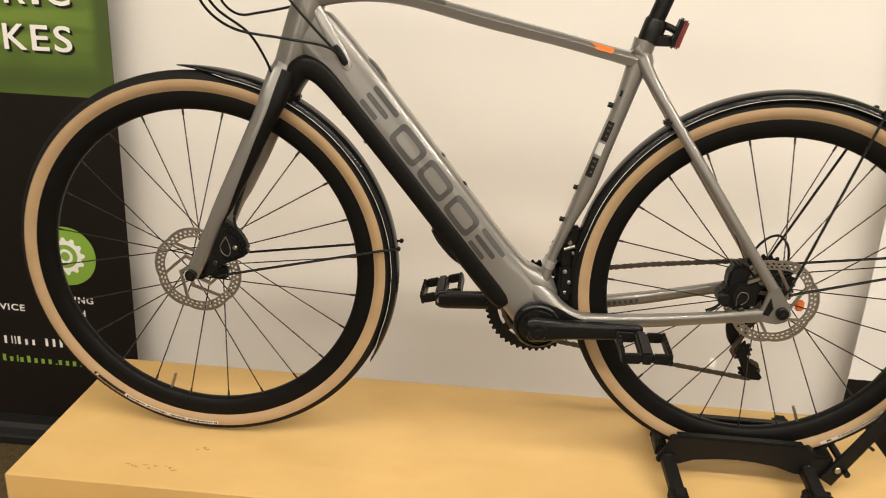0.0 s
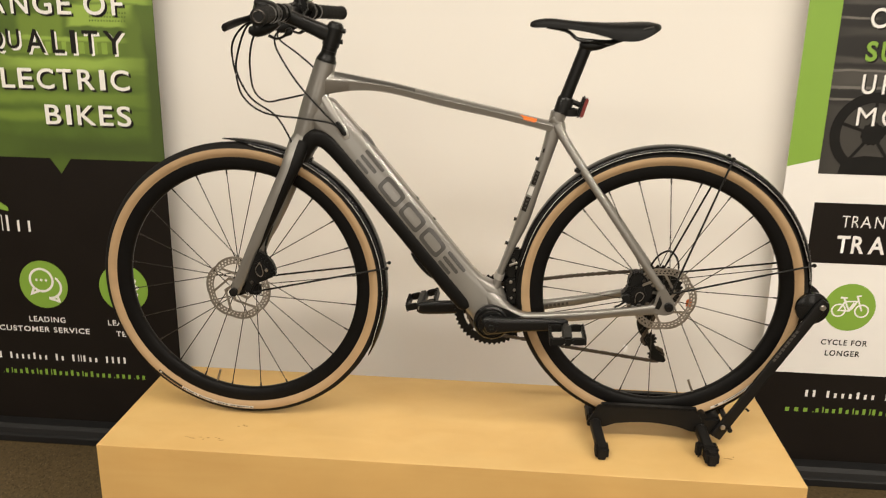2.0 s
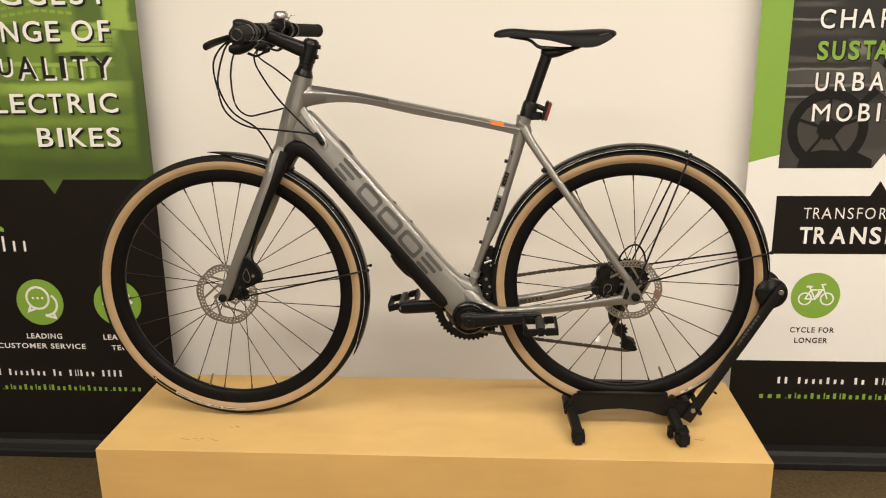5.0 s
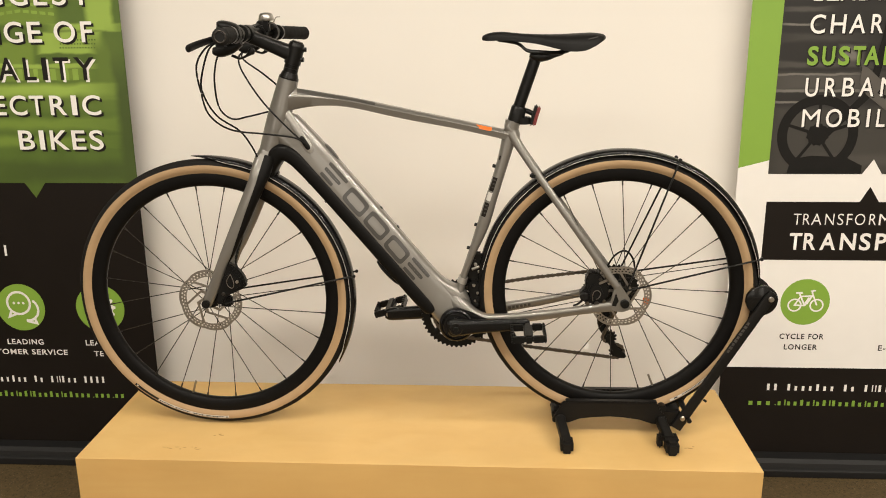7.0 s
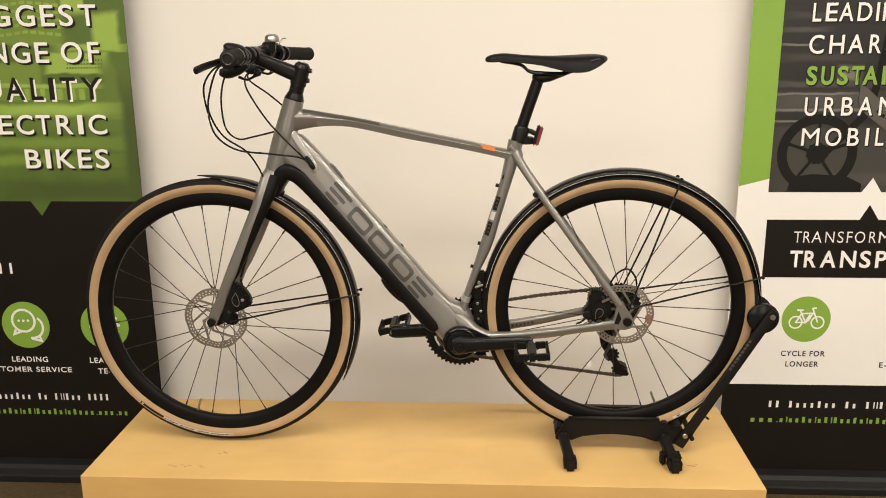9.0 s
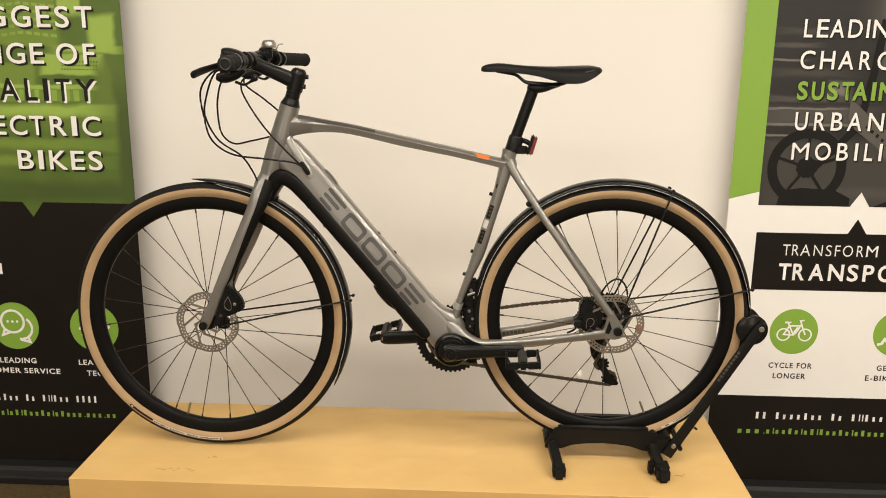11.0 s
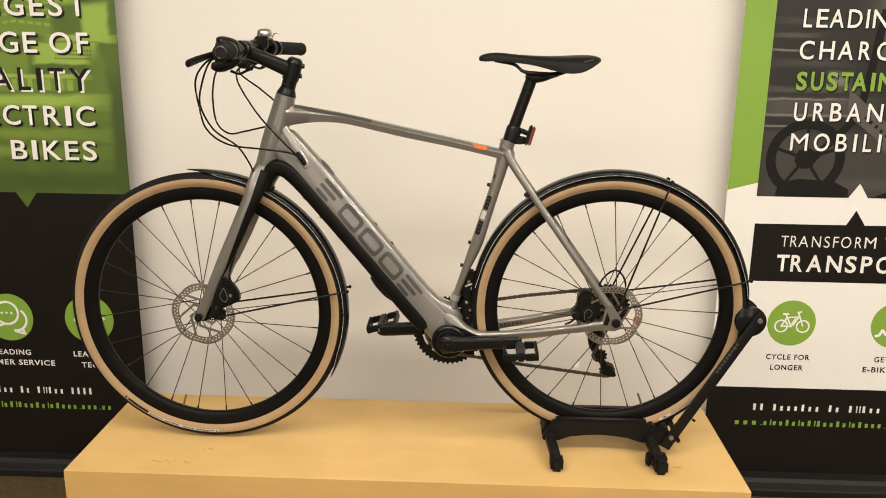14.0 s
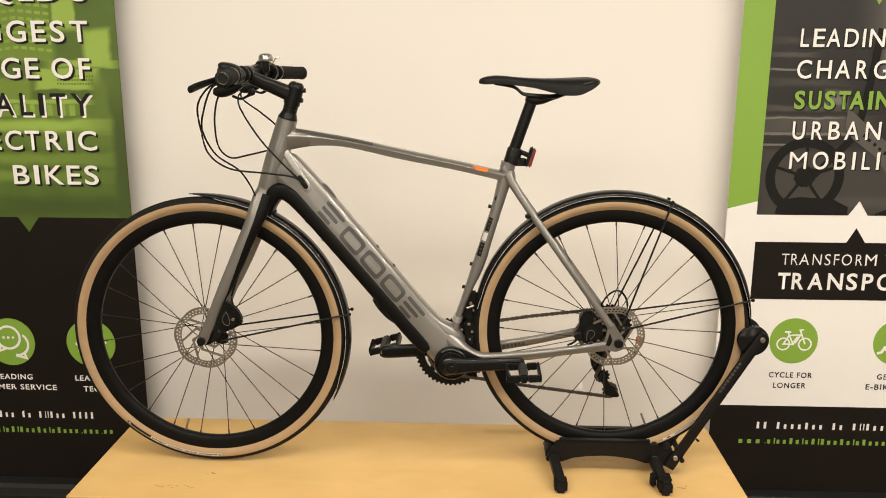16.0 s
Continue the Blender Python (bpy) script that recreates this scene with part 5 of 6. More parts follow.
def rotor(parent, y, turn=0.0):
    """A pierced brake rotor of six lobes, held by long slanting arms."""
    bm = bmesh.new()
    seg, radii = 96, (0.0610, 0.0640, 0.0678, 0.0700, 0.0738, 0.0762, 0.0788)
    ring_xz = []
    for j, r in enumerate(radii):
        row = []
        for k in range(seg):
            g = 2 * math.pi * k / seg
            lobe = abs(math.sin(3 * (g - radians(turn)))) ** 0.7
            rr = r + 0.0042 * (lobe - 0.62) * (0.6 + j / 14)
            row.append((rr * math.cos(g + 0.012 * j), rr * math.sin(g + 0.012 * j)))
        ring_xz.append(row)
    made = [[[bm.verts.new((x, y + dy, z)) for x, z in row] for row in ring_xz] for dy in (-0.0009, 0.0009)]
    solid = {(j, k) for j in range(len(radii) - 1) for k in range(seg) if not ((j == 1 and k % 2 == 0) or (j == 3 and k % 2 == 1))}
    for j, k in solid:
        n = (k + 1) % seg
        for side in made:
            bm.faces.new((side[j][k], side[j][n], side[j + 1][n], side[j + 1][k]))
        for (jj, kk), (p, q) in (((j - 1, k), ((j, k), (j, n))), ((j + 1, k), ((j + 1, k), (j + 1, n))), ((j, (k - 1) % seg), ((j, k), (j + 1, k))), ((j, n), ((j, n), (j + 1, n)))):
            if (jj, kk) not in solid:
                bm.faces.new((made[0][p[0]][p[1]], made[0][q[0]][q[1]], made[1][q[0]][q[1]], made[1][p[0]][p[1]]))
    bmesh.ops.recalc_face_normals(bm, faces=bm.faces)
    disc_ob = part("disc_rotor", bm, M_STEEL, parent, "steel disc brake rotor pierced with holes", 30)
    for k in range(6):
        g = radians(60 * k + turn)
        joints = [Vector((r * math.cos(q), r * math.sin(q))) for r, q in ((0.0625, g), (0.0330, g - 1.02), (0.0175, g - 1.45))]
        for step, (p0, p1) in enumerate(zip(joints[1:], joints)):
            d = (p1 - p0).normalized()
            n = Vector((-d.y, d.x)) * (0.0027 + 0.0006 * step)
            p0, p1 = p0 - d * 0.002, p1 + d * 0.001
            part("rotor_arm", plate([tuple(q) for q in (p0 + n, p0 - n, p1 - n, p1 + n)], y - 0.0010 - 0.0002 * step, y + 0.0010), M_STEEL, parent, "", 30)
    part("rotor_spider", lathe([(0.012, y - 0.0022), (0.0185, y - 0.0018), (0.0195, y), (0.0185, y + 0.0018), (0.012, y + 0.0022)], 24), M_BLACK, parent)
    return disc_ob


fw, fhub = wheel(FRONT, "front_wheel", "deep matt black front rim", -0.026, 0.032, 21.0, -107)
rotor(fw, -0.043, 10)
rw, rhub = wheel(REAR, "rear_wheel", "deep matt black rear rim", -0.030, 0.024, -0.4, -68)
rw.scale = (0.97, 1, 0.97)
rotor(rw, -0.050, 30)


def tyre_mark(parent, a0, a1, r0, r1, material):
    bm = bmesh.new()
    rc, rt = WHEEL_R - TUBE_R, TUBE_R + 0.0002 + 0.0003 * (material is M_STICKER) * (r1 - r0 < 0.005) + 0.0003 * (material is M_INK) * (r1 - r0 < 0.005)
    grid = []
    n = max(1, int(abs(a1 - a0) / 1.5) + 1)
    for k in range(n + 1):
        g = radians(a0 + (a1 - a0) * k / n)
        row = []
        for r in (r0, (r0 + r1) / 2, r1):
            c = max(-1, min(1, (r - rc) / rt))
            row.append(bm.verts.new((r * math.cos(g), -rt * math.sqrt(1 - c * c), r * math.sin(g))))
        grid.append(row)
    for p, q in zip(grid, grid[1:]):
        for k in range(2):
            bm.faces.new((p[k], p[k + 1], q[k + 1], q[k]))
    bmesh.ops.recalc_face_normals(bm, faces=bm.faces)
    return part("tyre_writing", bm, material, parent)


rnd = random.Random(5)
tyre_mark(fw, 226.6, 239, 0.3284, 0.3346, M_PDARK)
tyre_mark(fw, 227.3, 228.3, 0.3300, 0.3328, M_STICKER)
tyre_mark(fw, 239.2, 272.4, 0.3290, 0.3355, M_STICKER)
for a0, a1 in ((239.8, 246.5), (247.5, 254.5), (255.6, 261), (262, 270.5), (271.0, 272.0)):
    a = a0
    while a < a1:
        w = rnd.uniform(0.35, 0.75)
        tyre_mark(fw, a, min(a + w, a1), 0.3305, 0.3334 + rnd.choice((0, 0.0012)), M_INK)
        a += w + 0.20
tyre_mark(rw, 297, 319, 0.3290, 0.3350, M_STICKER)
a = 303.0
while a < 318:
    w = rnd.uniform(0.25, 0.6)
    tyre_mark(rw, a, a + w, 0.3300, 0.3328, M_INK)
    a += w + 0.25
tyre_mark(rw, 299, 300.6, 0.3298, 0.3332, M_INK)

# front caliper on the fork's rear edge
CAL_BODY = [(-0.492, 0.358), (-0.474, 0.356), (-0.464, 0.376), (-0.438, 0.388), (-0.416, 0.398), (-0.411, 0.408), (-0.418, 0.430), (-0.432, 0.447), (-0.446, 0.458), (-0.457, 0.462), (-0.466, 0.436), (-0.476, 0.407)]
cal = part("front_caliper", plate(CAL_BODY, -0.066, -0.046, 0.004), M_PLASTIC, bike, "black finned disc brake caliper")
part("piston_housing", plate([(-0.462, 0.398), (-0.436, 0.394), (-0.420, 0.406), (-0.426, 0.428), (-0.444, 0.444), (-0.460, 0.434)], -0.076, -0.0655, 0.004), M_PLASTIC, cal)
for q in range(8):
    fx, fz = -0.4520 + 0.0050 * q, 0.4570 - 0.0066 * q
    part("cooling_fin", box((-0.004, -0.069, -0.0013), (0.0048, -0.048, 0.0013), 0.0005, Matrix.Translation((fx, 0, fz)) @ Matrix.Rotation(radians(-42), 4, "Y")), M_BLACK, cal)
part("bail_wire", tube([(-0.446, -0.078, 0.437), (-0.4555, -0.0785, 0.421), (-0.4535, -0.0785, 0.408), (-0.4440, -0.0785, 0.402), (-0.4385, -0.0785, 0.410), (-0.4405, -0.0785, 0.424), (-0.446, -0.078, 0.437)], 0.0010, 6), M_STEEL, cal)
part("caliper_bolt", disc((-0.4305, 0, 0.418), 0.0040, -0.0800, -0.074, 14), M_STEEL, cal)
part("caliper_bolt", disc((-0.470, 0, 0.383), 0.0042, -0.0700, -0.064, 12), M_SPOKE, cal)
part("brake_hose", tube([(-0.432, -0.060, 0.446), (-0.437, -0.056, 0.466), (-0.432, -0.050, 0.490), (-0.420, -0.048, 0.520)], 0.0024, 8), M_PLASTIC, cal)
part("caliper_mount", box((-0.488, -0.052, 0.345), (-0.455, -0.036, 0.372), 0.004), M_BLACK, cal)
# rear caliper above the chainstay
R_BODY = [(0.408, 0.372), (0.402, 0.384), (0.406, 0.397), (0.417, 0.404), (0.415, 0.420), (0.419, 0.436), (0.428, 0.444), (0.444, 0.443), (0.456, 0.434), (0.463, 0.422), (0.474, 0.408), (0.470, 0.386), (0.462, 0.368), (0.430, 0.362)]
rcal = part("rear_caliper", plate(R_BODY, -0.060, -0.030, 0.004), M_PLASTIC, bike, "black disc brake caliper")
part("piston_housing", plate([(0.424, 0.378), (0.452, 0.376), (0.462, 0.394), (0.452, 0.416), (0.430, 0.416), (0.420, 0.398)], -0.069, -0.0595, 0.004), M_PLASTIC, rcal)
part("hose_banjo", disc((0.413, 0, 0.384), 0.0105, -0.068, -0.050, 18, 0.002), M_PLASTIC, rcal)
part("bail_wire", tube([(0.433, -0.0705, 0.376), (0.4325, -0.0712, 0.392), (0.4375, -0.0712, 0.401), (0.4465, -0.0712, 0.401), (0.4510, -0.0712, 0.393), (0.4470, -0.0712, 0.384), (0.4410, -0.0705, 0.379)], 0.0010, 6), M_STEEL, rcal)
for q in range(5):
    part("cooling_fin", box((0.422 + q * 0.0060, -0.058, 0.441 - 0.0016 * abs(q - 2)), (0.4246 + q * 0.0060, -0.032, 0.4475 - 0.0016 * abs(q - 2)), 0.0008), M_BLACK, rcal)
for bx, bz, rr in ((0.420, 0.368, 0.0048), (0.443, 0.367, 0.0060), (0.461, 0.372, 0.0050), (0.450, 0.428, 0.0038)):
    part("caliper_bolt", disc((bx, 0, bz), rr, -0.0700, -0.060, 12), M_SPOKE if rr > 0.0055 or bz > 0.4 else M_CHAIN, rcal)
part("pad_spring", plate([(0.447, 0.413), (0.470, 0.424), (0.472, 0.431), (0.448, 0.420)], -0.0625, -0.0602), M_STEEL, rcal, "", 0)
part("caliper_hose", tube([(0.412, -0.058, 0.376), (0.406, -0.056, 0.368), (0.398, -0.056, 0.362), (0.388, -0.056, 0.358)], 0.0026, 8), M_PLASTIC, rcal)
part("axle_cap", disc((0.5085, 0, 0.3715), 0.0105, -0.0830, -0.0735, 20), M_BLACK, bike)
part("axle_socket", disc((0.5085, 0, 0.3715), 0.005, -0.0842, -0.0829, 6), M_RUBBER, bike)
part("axle_lever", tube([(0.505, 0.082, 0.367), (0.525, 0.086, 0.352), (0.560, 0.088, 0.345)], 0.005, 8), M_STEEL, bike)
part("axle_tag", box((0.575, 0.047, 0.326), (0.591, 0.053, 0.348), 0.003), M_ORANGE, bike, "small orange-red tag by the rear axle")

# drivetrain
def toothed(r, teeth, y0, y1, inner, at):
    poly = []
    for k in range(teeth * 4):
        rr = r + (0.0026 if k % 4 in (1, 2) else -0.0022)
        g = 2 * math.pi * k / (teeth * 4)
        poly.append((rr * math.cos(g), rr * math.sin(g)))
    bm = bmesh.new()
    n = len(poly)
    inn = [(inner * math.cos(2 * math.pi * k / n), inner * math.sin(2 * math.pi * k / n)) for k in range(n)]
    lay = [[bm.verts.new((at[0] + x, y, at[2] + z)) for x, z in p] for y in (y0, y1) for p in (poly, inn)]
    for k in range(n):
        j = (k + 1) % n
        for a, b in ((0, 1), (2, 3), (0, 2), (1, 3)):
            bm.faces.new((lay[a][k], lay[a][j], lay[b][j], lay[b][k]))
    bmesh.ops.recalc_face_normals(bm, faces=bm.faces)
    return bm


part("chainring", toothed(0.0905, 46, 0.0490, 0.0525, 0.070, (CRANK[0] - 0.003, 0, CRANK[2] - 0.006)), M_BLACK, bike, "black toothed chainring", 30)
part("chainring", toothed(0.0640, 32, 0.0400, 0.0430, 0.046, CRANK), M_BLACK, bike, "smaller black toothed chainring", 30)
bm = bmesh.new()
for k in range(4):
    g = radians(45 + 90 * k)
    add_sweep(bm, [np.array((CRANK[0] + 0.015 * math.cos(g), 0.052, CRANK[2] + 0.015 * math.sin(g), 0.011, 0.005)), np.array((CRANK[0] + 0.082 * math.cos(g), 0.050, CRANK[2] + 0.082 * math.sin(g), 0.008, 0.004))], 10, 2.6)
part("crank_spider", bm, M_BLACK, bike)
part("stay_guard", plate([(0.120, 0.343), (0.140, 0.337), (0.162, 0.325), (0.200, 0.313), (0.224, 0.308), (0.224, 0.300), (0.160, 0.284), (0.120, 0.280)], -0.0535, -0.0440, 0.003), M_CRANK, bike, "glossy black guard under the chainstay root")
part("bottom_bracket_ring", lathe([(0.022, -0.058), (0.0315, -0.058), (0.0330, -0.0565), (0.0335, -0.053), (0.0350, -0.053), (0.0370, -0.0555), (0.0410, -0.0535), (0.0432, -0.049), (0.0435, -0.042), (0.0410, -0.038), (0.022, -0.038)], 48, CRANK), M_CRANK, bike, "black bearing ring")
bm = add_sweep(bmesh.new(), rows3([(0.083, -0.066, 0.300, 0.014, 0.008), (0.090, -0.066, 0.301, 0.0215, 0.0105), (0.110, -0.066, 0.303, 0.0225, 0.011), (0.15, -0.067, 0.306, 0.0180, 0.0095), (0.22, -0.072, 0.312, 0.0155, 0.0085), (0.270, -0.076, 0.3155, 0.0150, 0.008), (0.283, -0.076, 0.3165, 0.0095, 0.006)], 5), 18, 3.2)
crank_near = part("crank_arm", bm, M_CRANK, bike, "glossy black left crank arm")
part("crank_cap", disc((0.104, 0, 0.302), 0.0165, -0.0800, -0.0700, 28, 0.002), M_CRANK, crank_near)
part("crank_bolt", disc((0.104, 0, 0.302), 0.007, -0.0815, -0.0798, 8), M_BLACK, crank_near)
bm = add_sweep(bmesh.new(), rows3([(0.125, 0.062, 0.304, 0.016, 0.008), (0.115, 0.062, 0.303, 0.0215, 0.010), (0.09, 0.063, 0.301, 0.021, 0.010), (0.04, 0.068, 0.296, 0.0185, 0.009), (-0.02, 0.073, 0.289, 0.0175, 0.0085), (-0.074, 0.077, 0.284, 0.0170, 0.008), (-0.089, 0.077, 0.283, 0.0105, 0.006)], 5), 18, 3.2)
part("crank_arm", bm, M_CRANK, bike, "glossy black right crank arm")


def pedal(x, z, y0, sgn, turn):
    """A flat black cage pedal, open between its bars."""
    m = Matrix.Translation((x, y0, z)) @ Matrix.Rotation(radians(turn), 4, "Y")
    L, W, T = 0.041, 0.088, 0.0095
    ya, yb = sorted((0.0, sgn * W))
    p = part("pedal", box((-0.0105, ya, -T * 1.1), (0.0105, yb, T * 1.1), 0.004, m), M_PLASTIC, bike, "black cage pedal")
    for ex in (-L, L - 0.0065):
        part("pedal_side", box((ex, ya, -T), (ex + 0.0065, yb, T), 0.0018, m), M_PLASTIC, p)
        for k in range(5):
            yy = sgn * (0.012 + k * 0.016)
            part("pedal_tooth", box((ex + 0.001, yy - 0.003, T - 0.001), (ex + 0.0055, yy + 0.003, T + 0.0032), 0.0008, m), M_PLASTIC, p)
    for q in (0.0, W - 0.0085):
        qa, qb = sorted((sgn * q, sgn * (q + 0.0085)))
        for xa, xb in ((-L + 0.0064, -0.0104), (0.0104, L - 0.0064)):
            part("pedal_end", box((xa, qa, -T * 0.9), (xb, qb, T * 0.9), 0.0015, m), M_PLASTIC, p)
    part("pedal_axle", rod((x, y0 - sgn * 0.022, z), (x, y0 + sgn * 0.004, z), 0.0065), M_STEEL, p)


pedal(0.277, 0.3155, -0.091, -1, -3)
pedal(-0.080, 0.284, 0.092, 1, -16)

for k, r in enumerate((0.0265, 0.0290, 0.0315, 0.0345, 0.0375, 0.0410, 0.0445, 0.0485, 0.0525, 0.0570)):
    y = 0.0555 - k * 0.0036
    part("cassette_sprocket", toothed(r, int(r * 2 * math.pi / 0.0127), y, y + 0.0018, 0.018, REAR), M_CHAIN if k % 3 else M_BLACK, bike, "", 30)
part("freehub", disc(REAR, 0.0185, 0.018, 0.060, 24), M_BLACK, bike)
# chain: links round the big ring, the sprockets and the two pulleys
P_UP, P_LOW = (0.495, 0.054, 0.236), (0.516, 0.060, 0.194)
path = []


def arc(c, r, a0, a1, y, n):
    return [(c[0] + r * math.cos(radians(a0 + (a1 - a0) * k / n)), y, c[2] + r * math.sin(radians(a0 + (a1 - a0) * k / n))) for k in range(n + 1)]


path += arc(CRANK, 0.0640, 100, 264, 0.0415, 16)
path += [(0.30, 0.050, 0.2060)]
path += arc(P_LOW, 0.0185, 262, 420, 0.060, 8)
path += arc(P_UP, 0.0185, 210, 130, 0.052, 5)
path += arc((REAR[0], 0, REAR[2]), 0.0455, -70, 97, 0.033, 10)
path += [(0.30, 0.039, 0.4000)]
path.append(path[0])
dist = [0.0]
for p, q in zip(path, path[1:]):
    dist.append(dist[-1] + math.dist(p, q))
links = int(dist[-1] / 0.0127)
bm = bmesh.new()
arr = np.array(path)
at_d = lambda d: np.array([np.interp(d, dist, arr[:, c]) for c in range(3)])
for k in range(links):
    a, b = at_d(k * dist[-1] / links), at_d((k + 1) * dist[-1] / links)
    off = 0.0028 if k % 2 else 0.0015
    for sy in (-1, 1):
        e = np.array((0, sy * off, 0))
        mid = (a + b) / 2
        d = (b - a) * 0.68
        rows = [np.r_[mid - d + e, 0.0022, 0.0005], np.r_[mid - d * 0.75 + e, 0.0042, 0.0006], np.r_[mid + e, 0.0030, 0.0006], np.r_[mid + d * 0.75 + e, 0.0042, 0.0006], np.r_[mid + d + e, 0.0022, 0.0005]]
        ringv = []
        for r in rows:
            t = Vector(b - a).normalized()
            up = Vector((-t.z, 0, t.x))
            c = Vector(r[:3])
            ringv.append([bm.verts.new(c + up * r[3] + Vector((0, r[4], 0))), bm.verts.new(c - up * r[3] + Vector((0, r[4], 0))), bm.verts.new(c - up * r[3] - Vector((0, r[4], 0))), bm.verts.new(c + up * r[3] - Vector((0, r[4], 0)))])
        for r0, r1 in zip(ringv, ringv[1:]):
            for j in range(4):
                bm.faces.new((r0[j], r0[(j + 1) % 4], r1[(j + 1) % 4], r1[j]))
        bm.faces.new(ringv[0])
        bm.faces.new(ringv[-1][::-1])
    add_off = np.array((0, 0.0035, 0))
    v0 = [bm.verts.new(Vector(a - add_off) + Vector((0.0035 * math.cos(g), 0, 0.0035 * math.sin(g)))) for g in (0, 1.05, 2.1, 3.14, 4.19, 5.24)]
    v1 = [bm.verts.new(Vector(a + add_off) + Vector((0.0035 * math.cos(g), 0, 0.0035 * math.sin(g)))) for g in (0, 1.05, 2.1, 3.14, 4.19, 5.24)]
    for j in range(6):
        bm.faces.new((v0[j], v0[(j + 1) % 6], v1[(j + 1) % 6], v1[j]))
    bm.faces.new(v0)
    bm.faces.new(v1)
part("chain", bm, M_CHAIN, bike, "oiled dark steel chain", 30)
# rear derailleur
bm = bmesh.new()
add_sweep(bm, rows3([(0.512, 0.070, 0.352, 0.010, 0.009), (0.506, 0.074, 0.322, 0.0120, 0.010), (0.500, 0.074, 0.298, 0.0150, 0.011), (0.486, 0.073, 0.290, 0.0110, 0.010)], 4), 14, 2.6)
add_sweep(bm, rows3([(0.474, 0.070, 0.306, 0.0070, 0.008), (0.476, 0.071, 0.282, 0.0125, 0.010), (0.480, 0.071, 0.258, 0.0120, 0.010), (0.490, 0.070, 0.238, 0.0095, 0.009), (0.503, 0.067, 0.216, 0.0085, 0.008), (0.510, 0.066, 0.200, 0.0070, 0.007)], 4), 14, 2.6)
mech = part("rear_derailleur", bm, M_PLASTIC, bike, "black rear derailleur")
part("derailleur_bolt", disc((0.500, 0, 0.300), 0.0060, 0.060, 0.064, 12), M_SPOKE, mech)
for y in (0.049, 0.067):
    part("cage_plate", plate([(0.487, 0.241), (0.493, 0.245), (0.501, 0.241), (0.509, 0.222), (0.523, 0.203), (0.536, 0.192), (0.541, 0.184), (0.537, 0.178), (0.522, 0.1785), (0.510, 0.184), (0.504, 0.196), (0.500, 0.208), (0.490, 0.226)], y, y + 0.0025, 0.0008), M_BLACK, mech)
part("jockey_wheel", toothed(0.0170, 11, P_UP[1] - 0.003, P_UP[1] + 0.003, 0.004, P_UP), M_PLASTIC, mech, "", 30)
part("jockey_wheel", toothed(0.0170, 11, P_LOW[1] - 0.003, P_LOW[1] + 0.003, 0.004, P_LOW), M_PLASTIC, mech, "", 30)
part("shift_cable_loop", tube([(0.470, 0.066, 0.375), (0.486, 0.060, 0.430), (0.505, 0.060, 0.457), (0.527, 0.060, 0.465), (0.545, 0.062, 0.447), (0.552, 0.066, 0.417), (0.543, 0.070, 0.375), (0.515, 0.074, 0.335)], 0.0024, 8, 6), M_PLASTIC, mech)
# front derailleur behind the seat tube
bm = bmesh.new()
add_box(bm, (0.134, -0.002, 0.400), (0.160, 0.030, 0.462), 0.005)
add_box(bm, (0.128, 0.020, 0.418), (0.158, 0.050, 0.450), 0.005)
add_box(bm, (0.118, 0.034, 0.385), (0.172, 0.039, 0.425), 0.002)
add_box(bm, (0.122, 0.052, 0.375), (0.174, 0.055, 0.428), 0.001)
add_box(bm, (0.136, -0.006, 0.330), (0.163, 0.032, 0.404), 0.006)
add_box(bm, (0.146, -0.004, 0.440), (0.166, 0.012, 0.476), 0.004)
fd = part("front_derailleur", bm, M_BLACK, bike, "black front derailleur")
for bx, bz, rr in ((0.150, 0.446, 0.0042), (0.158, 0.428, 0.0032), (0.146, 0.392, 0.0042), (0.155, 0.372, 0.0036), (0.149, 0.352, 0.0030)):
    part("derailleur_bolt", disc((bx, 0, bz), rr, -0.0105, -0.002, 10), M_STEEL, fd)
part("derailleur_spring", rod((0.141, -0.008, 0.434), (0.159, -0.008, 0.441), 0.0035), M_STEEL, fd)
part("derailleur_link", box((0.137, 0.012, 0.400), (0.150, 0.034, 0.408), 0.002), M_STEEL, fd)
part("derailleur_link", box((0.130, 0.010, 0.365), (0.160, 0.030, 0.392), 0.004), M_BLACK, fd)
part("derailleur_bolt", disc((0.148, 0, 0.405), 0.006, 0.004, 0.012, 12), M_STEEL, fd)
part("derailleur_bolt", disc((0.142, 0, 0.362), 0.005, 0.004, 0.012, 12), M_STEEL, fd)
part("seat_tube_sleeve", add_sweep(bmesh.new(), [np.array((0.1155, 0, 0.3990, 0.0125, 0.0200)), np.array((0.1205, 0, 0.4130, 0.0115, 0.0195))], 20, 2.4), M_SILVER_SHEEN, bike, "pale clamp band round the seat tube foot")
part("spoke_tag", box((0.425, -0.004, 0.222), (0.436, 0.004, 0.240), 0.002), M_WHITE, bike, "small pale plastic tag on a spoke")


# fenders
def taper(f):
    """How wide a fender is at a share of its length: pointed at both ends."""
    return min(1.0, 0.10 + f / 0.13, 0.05 + 1.05 * ((1 - f) / 0.11) ** 0.75)


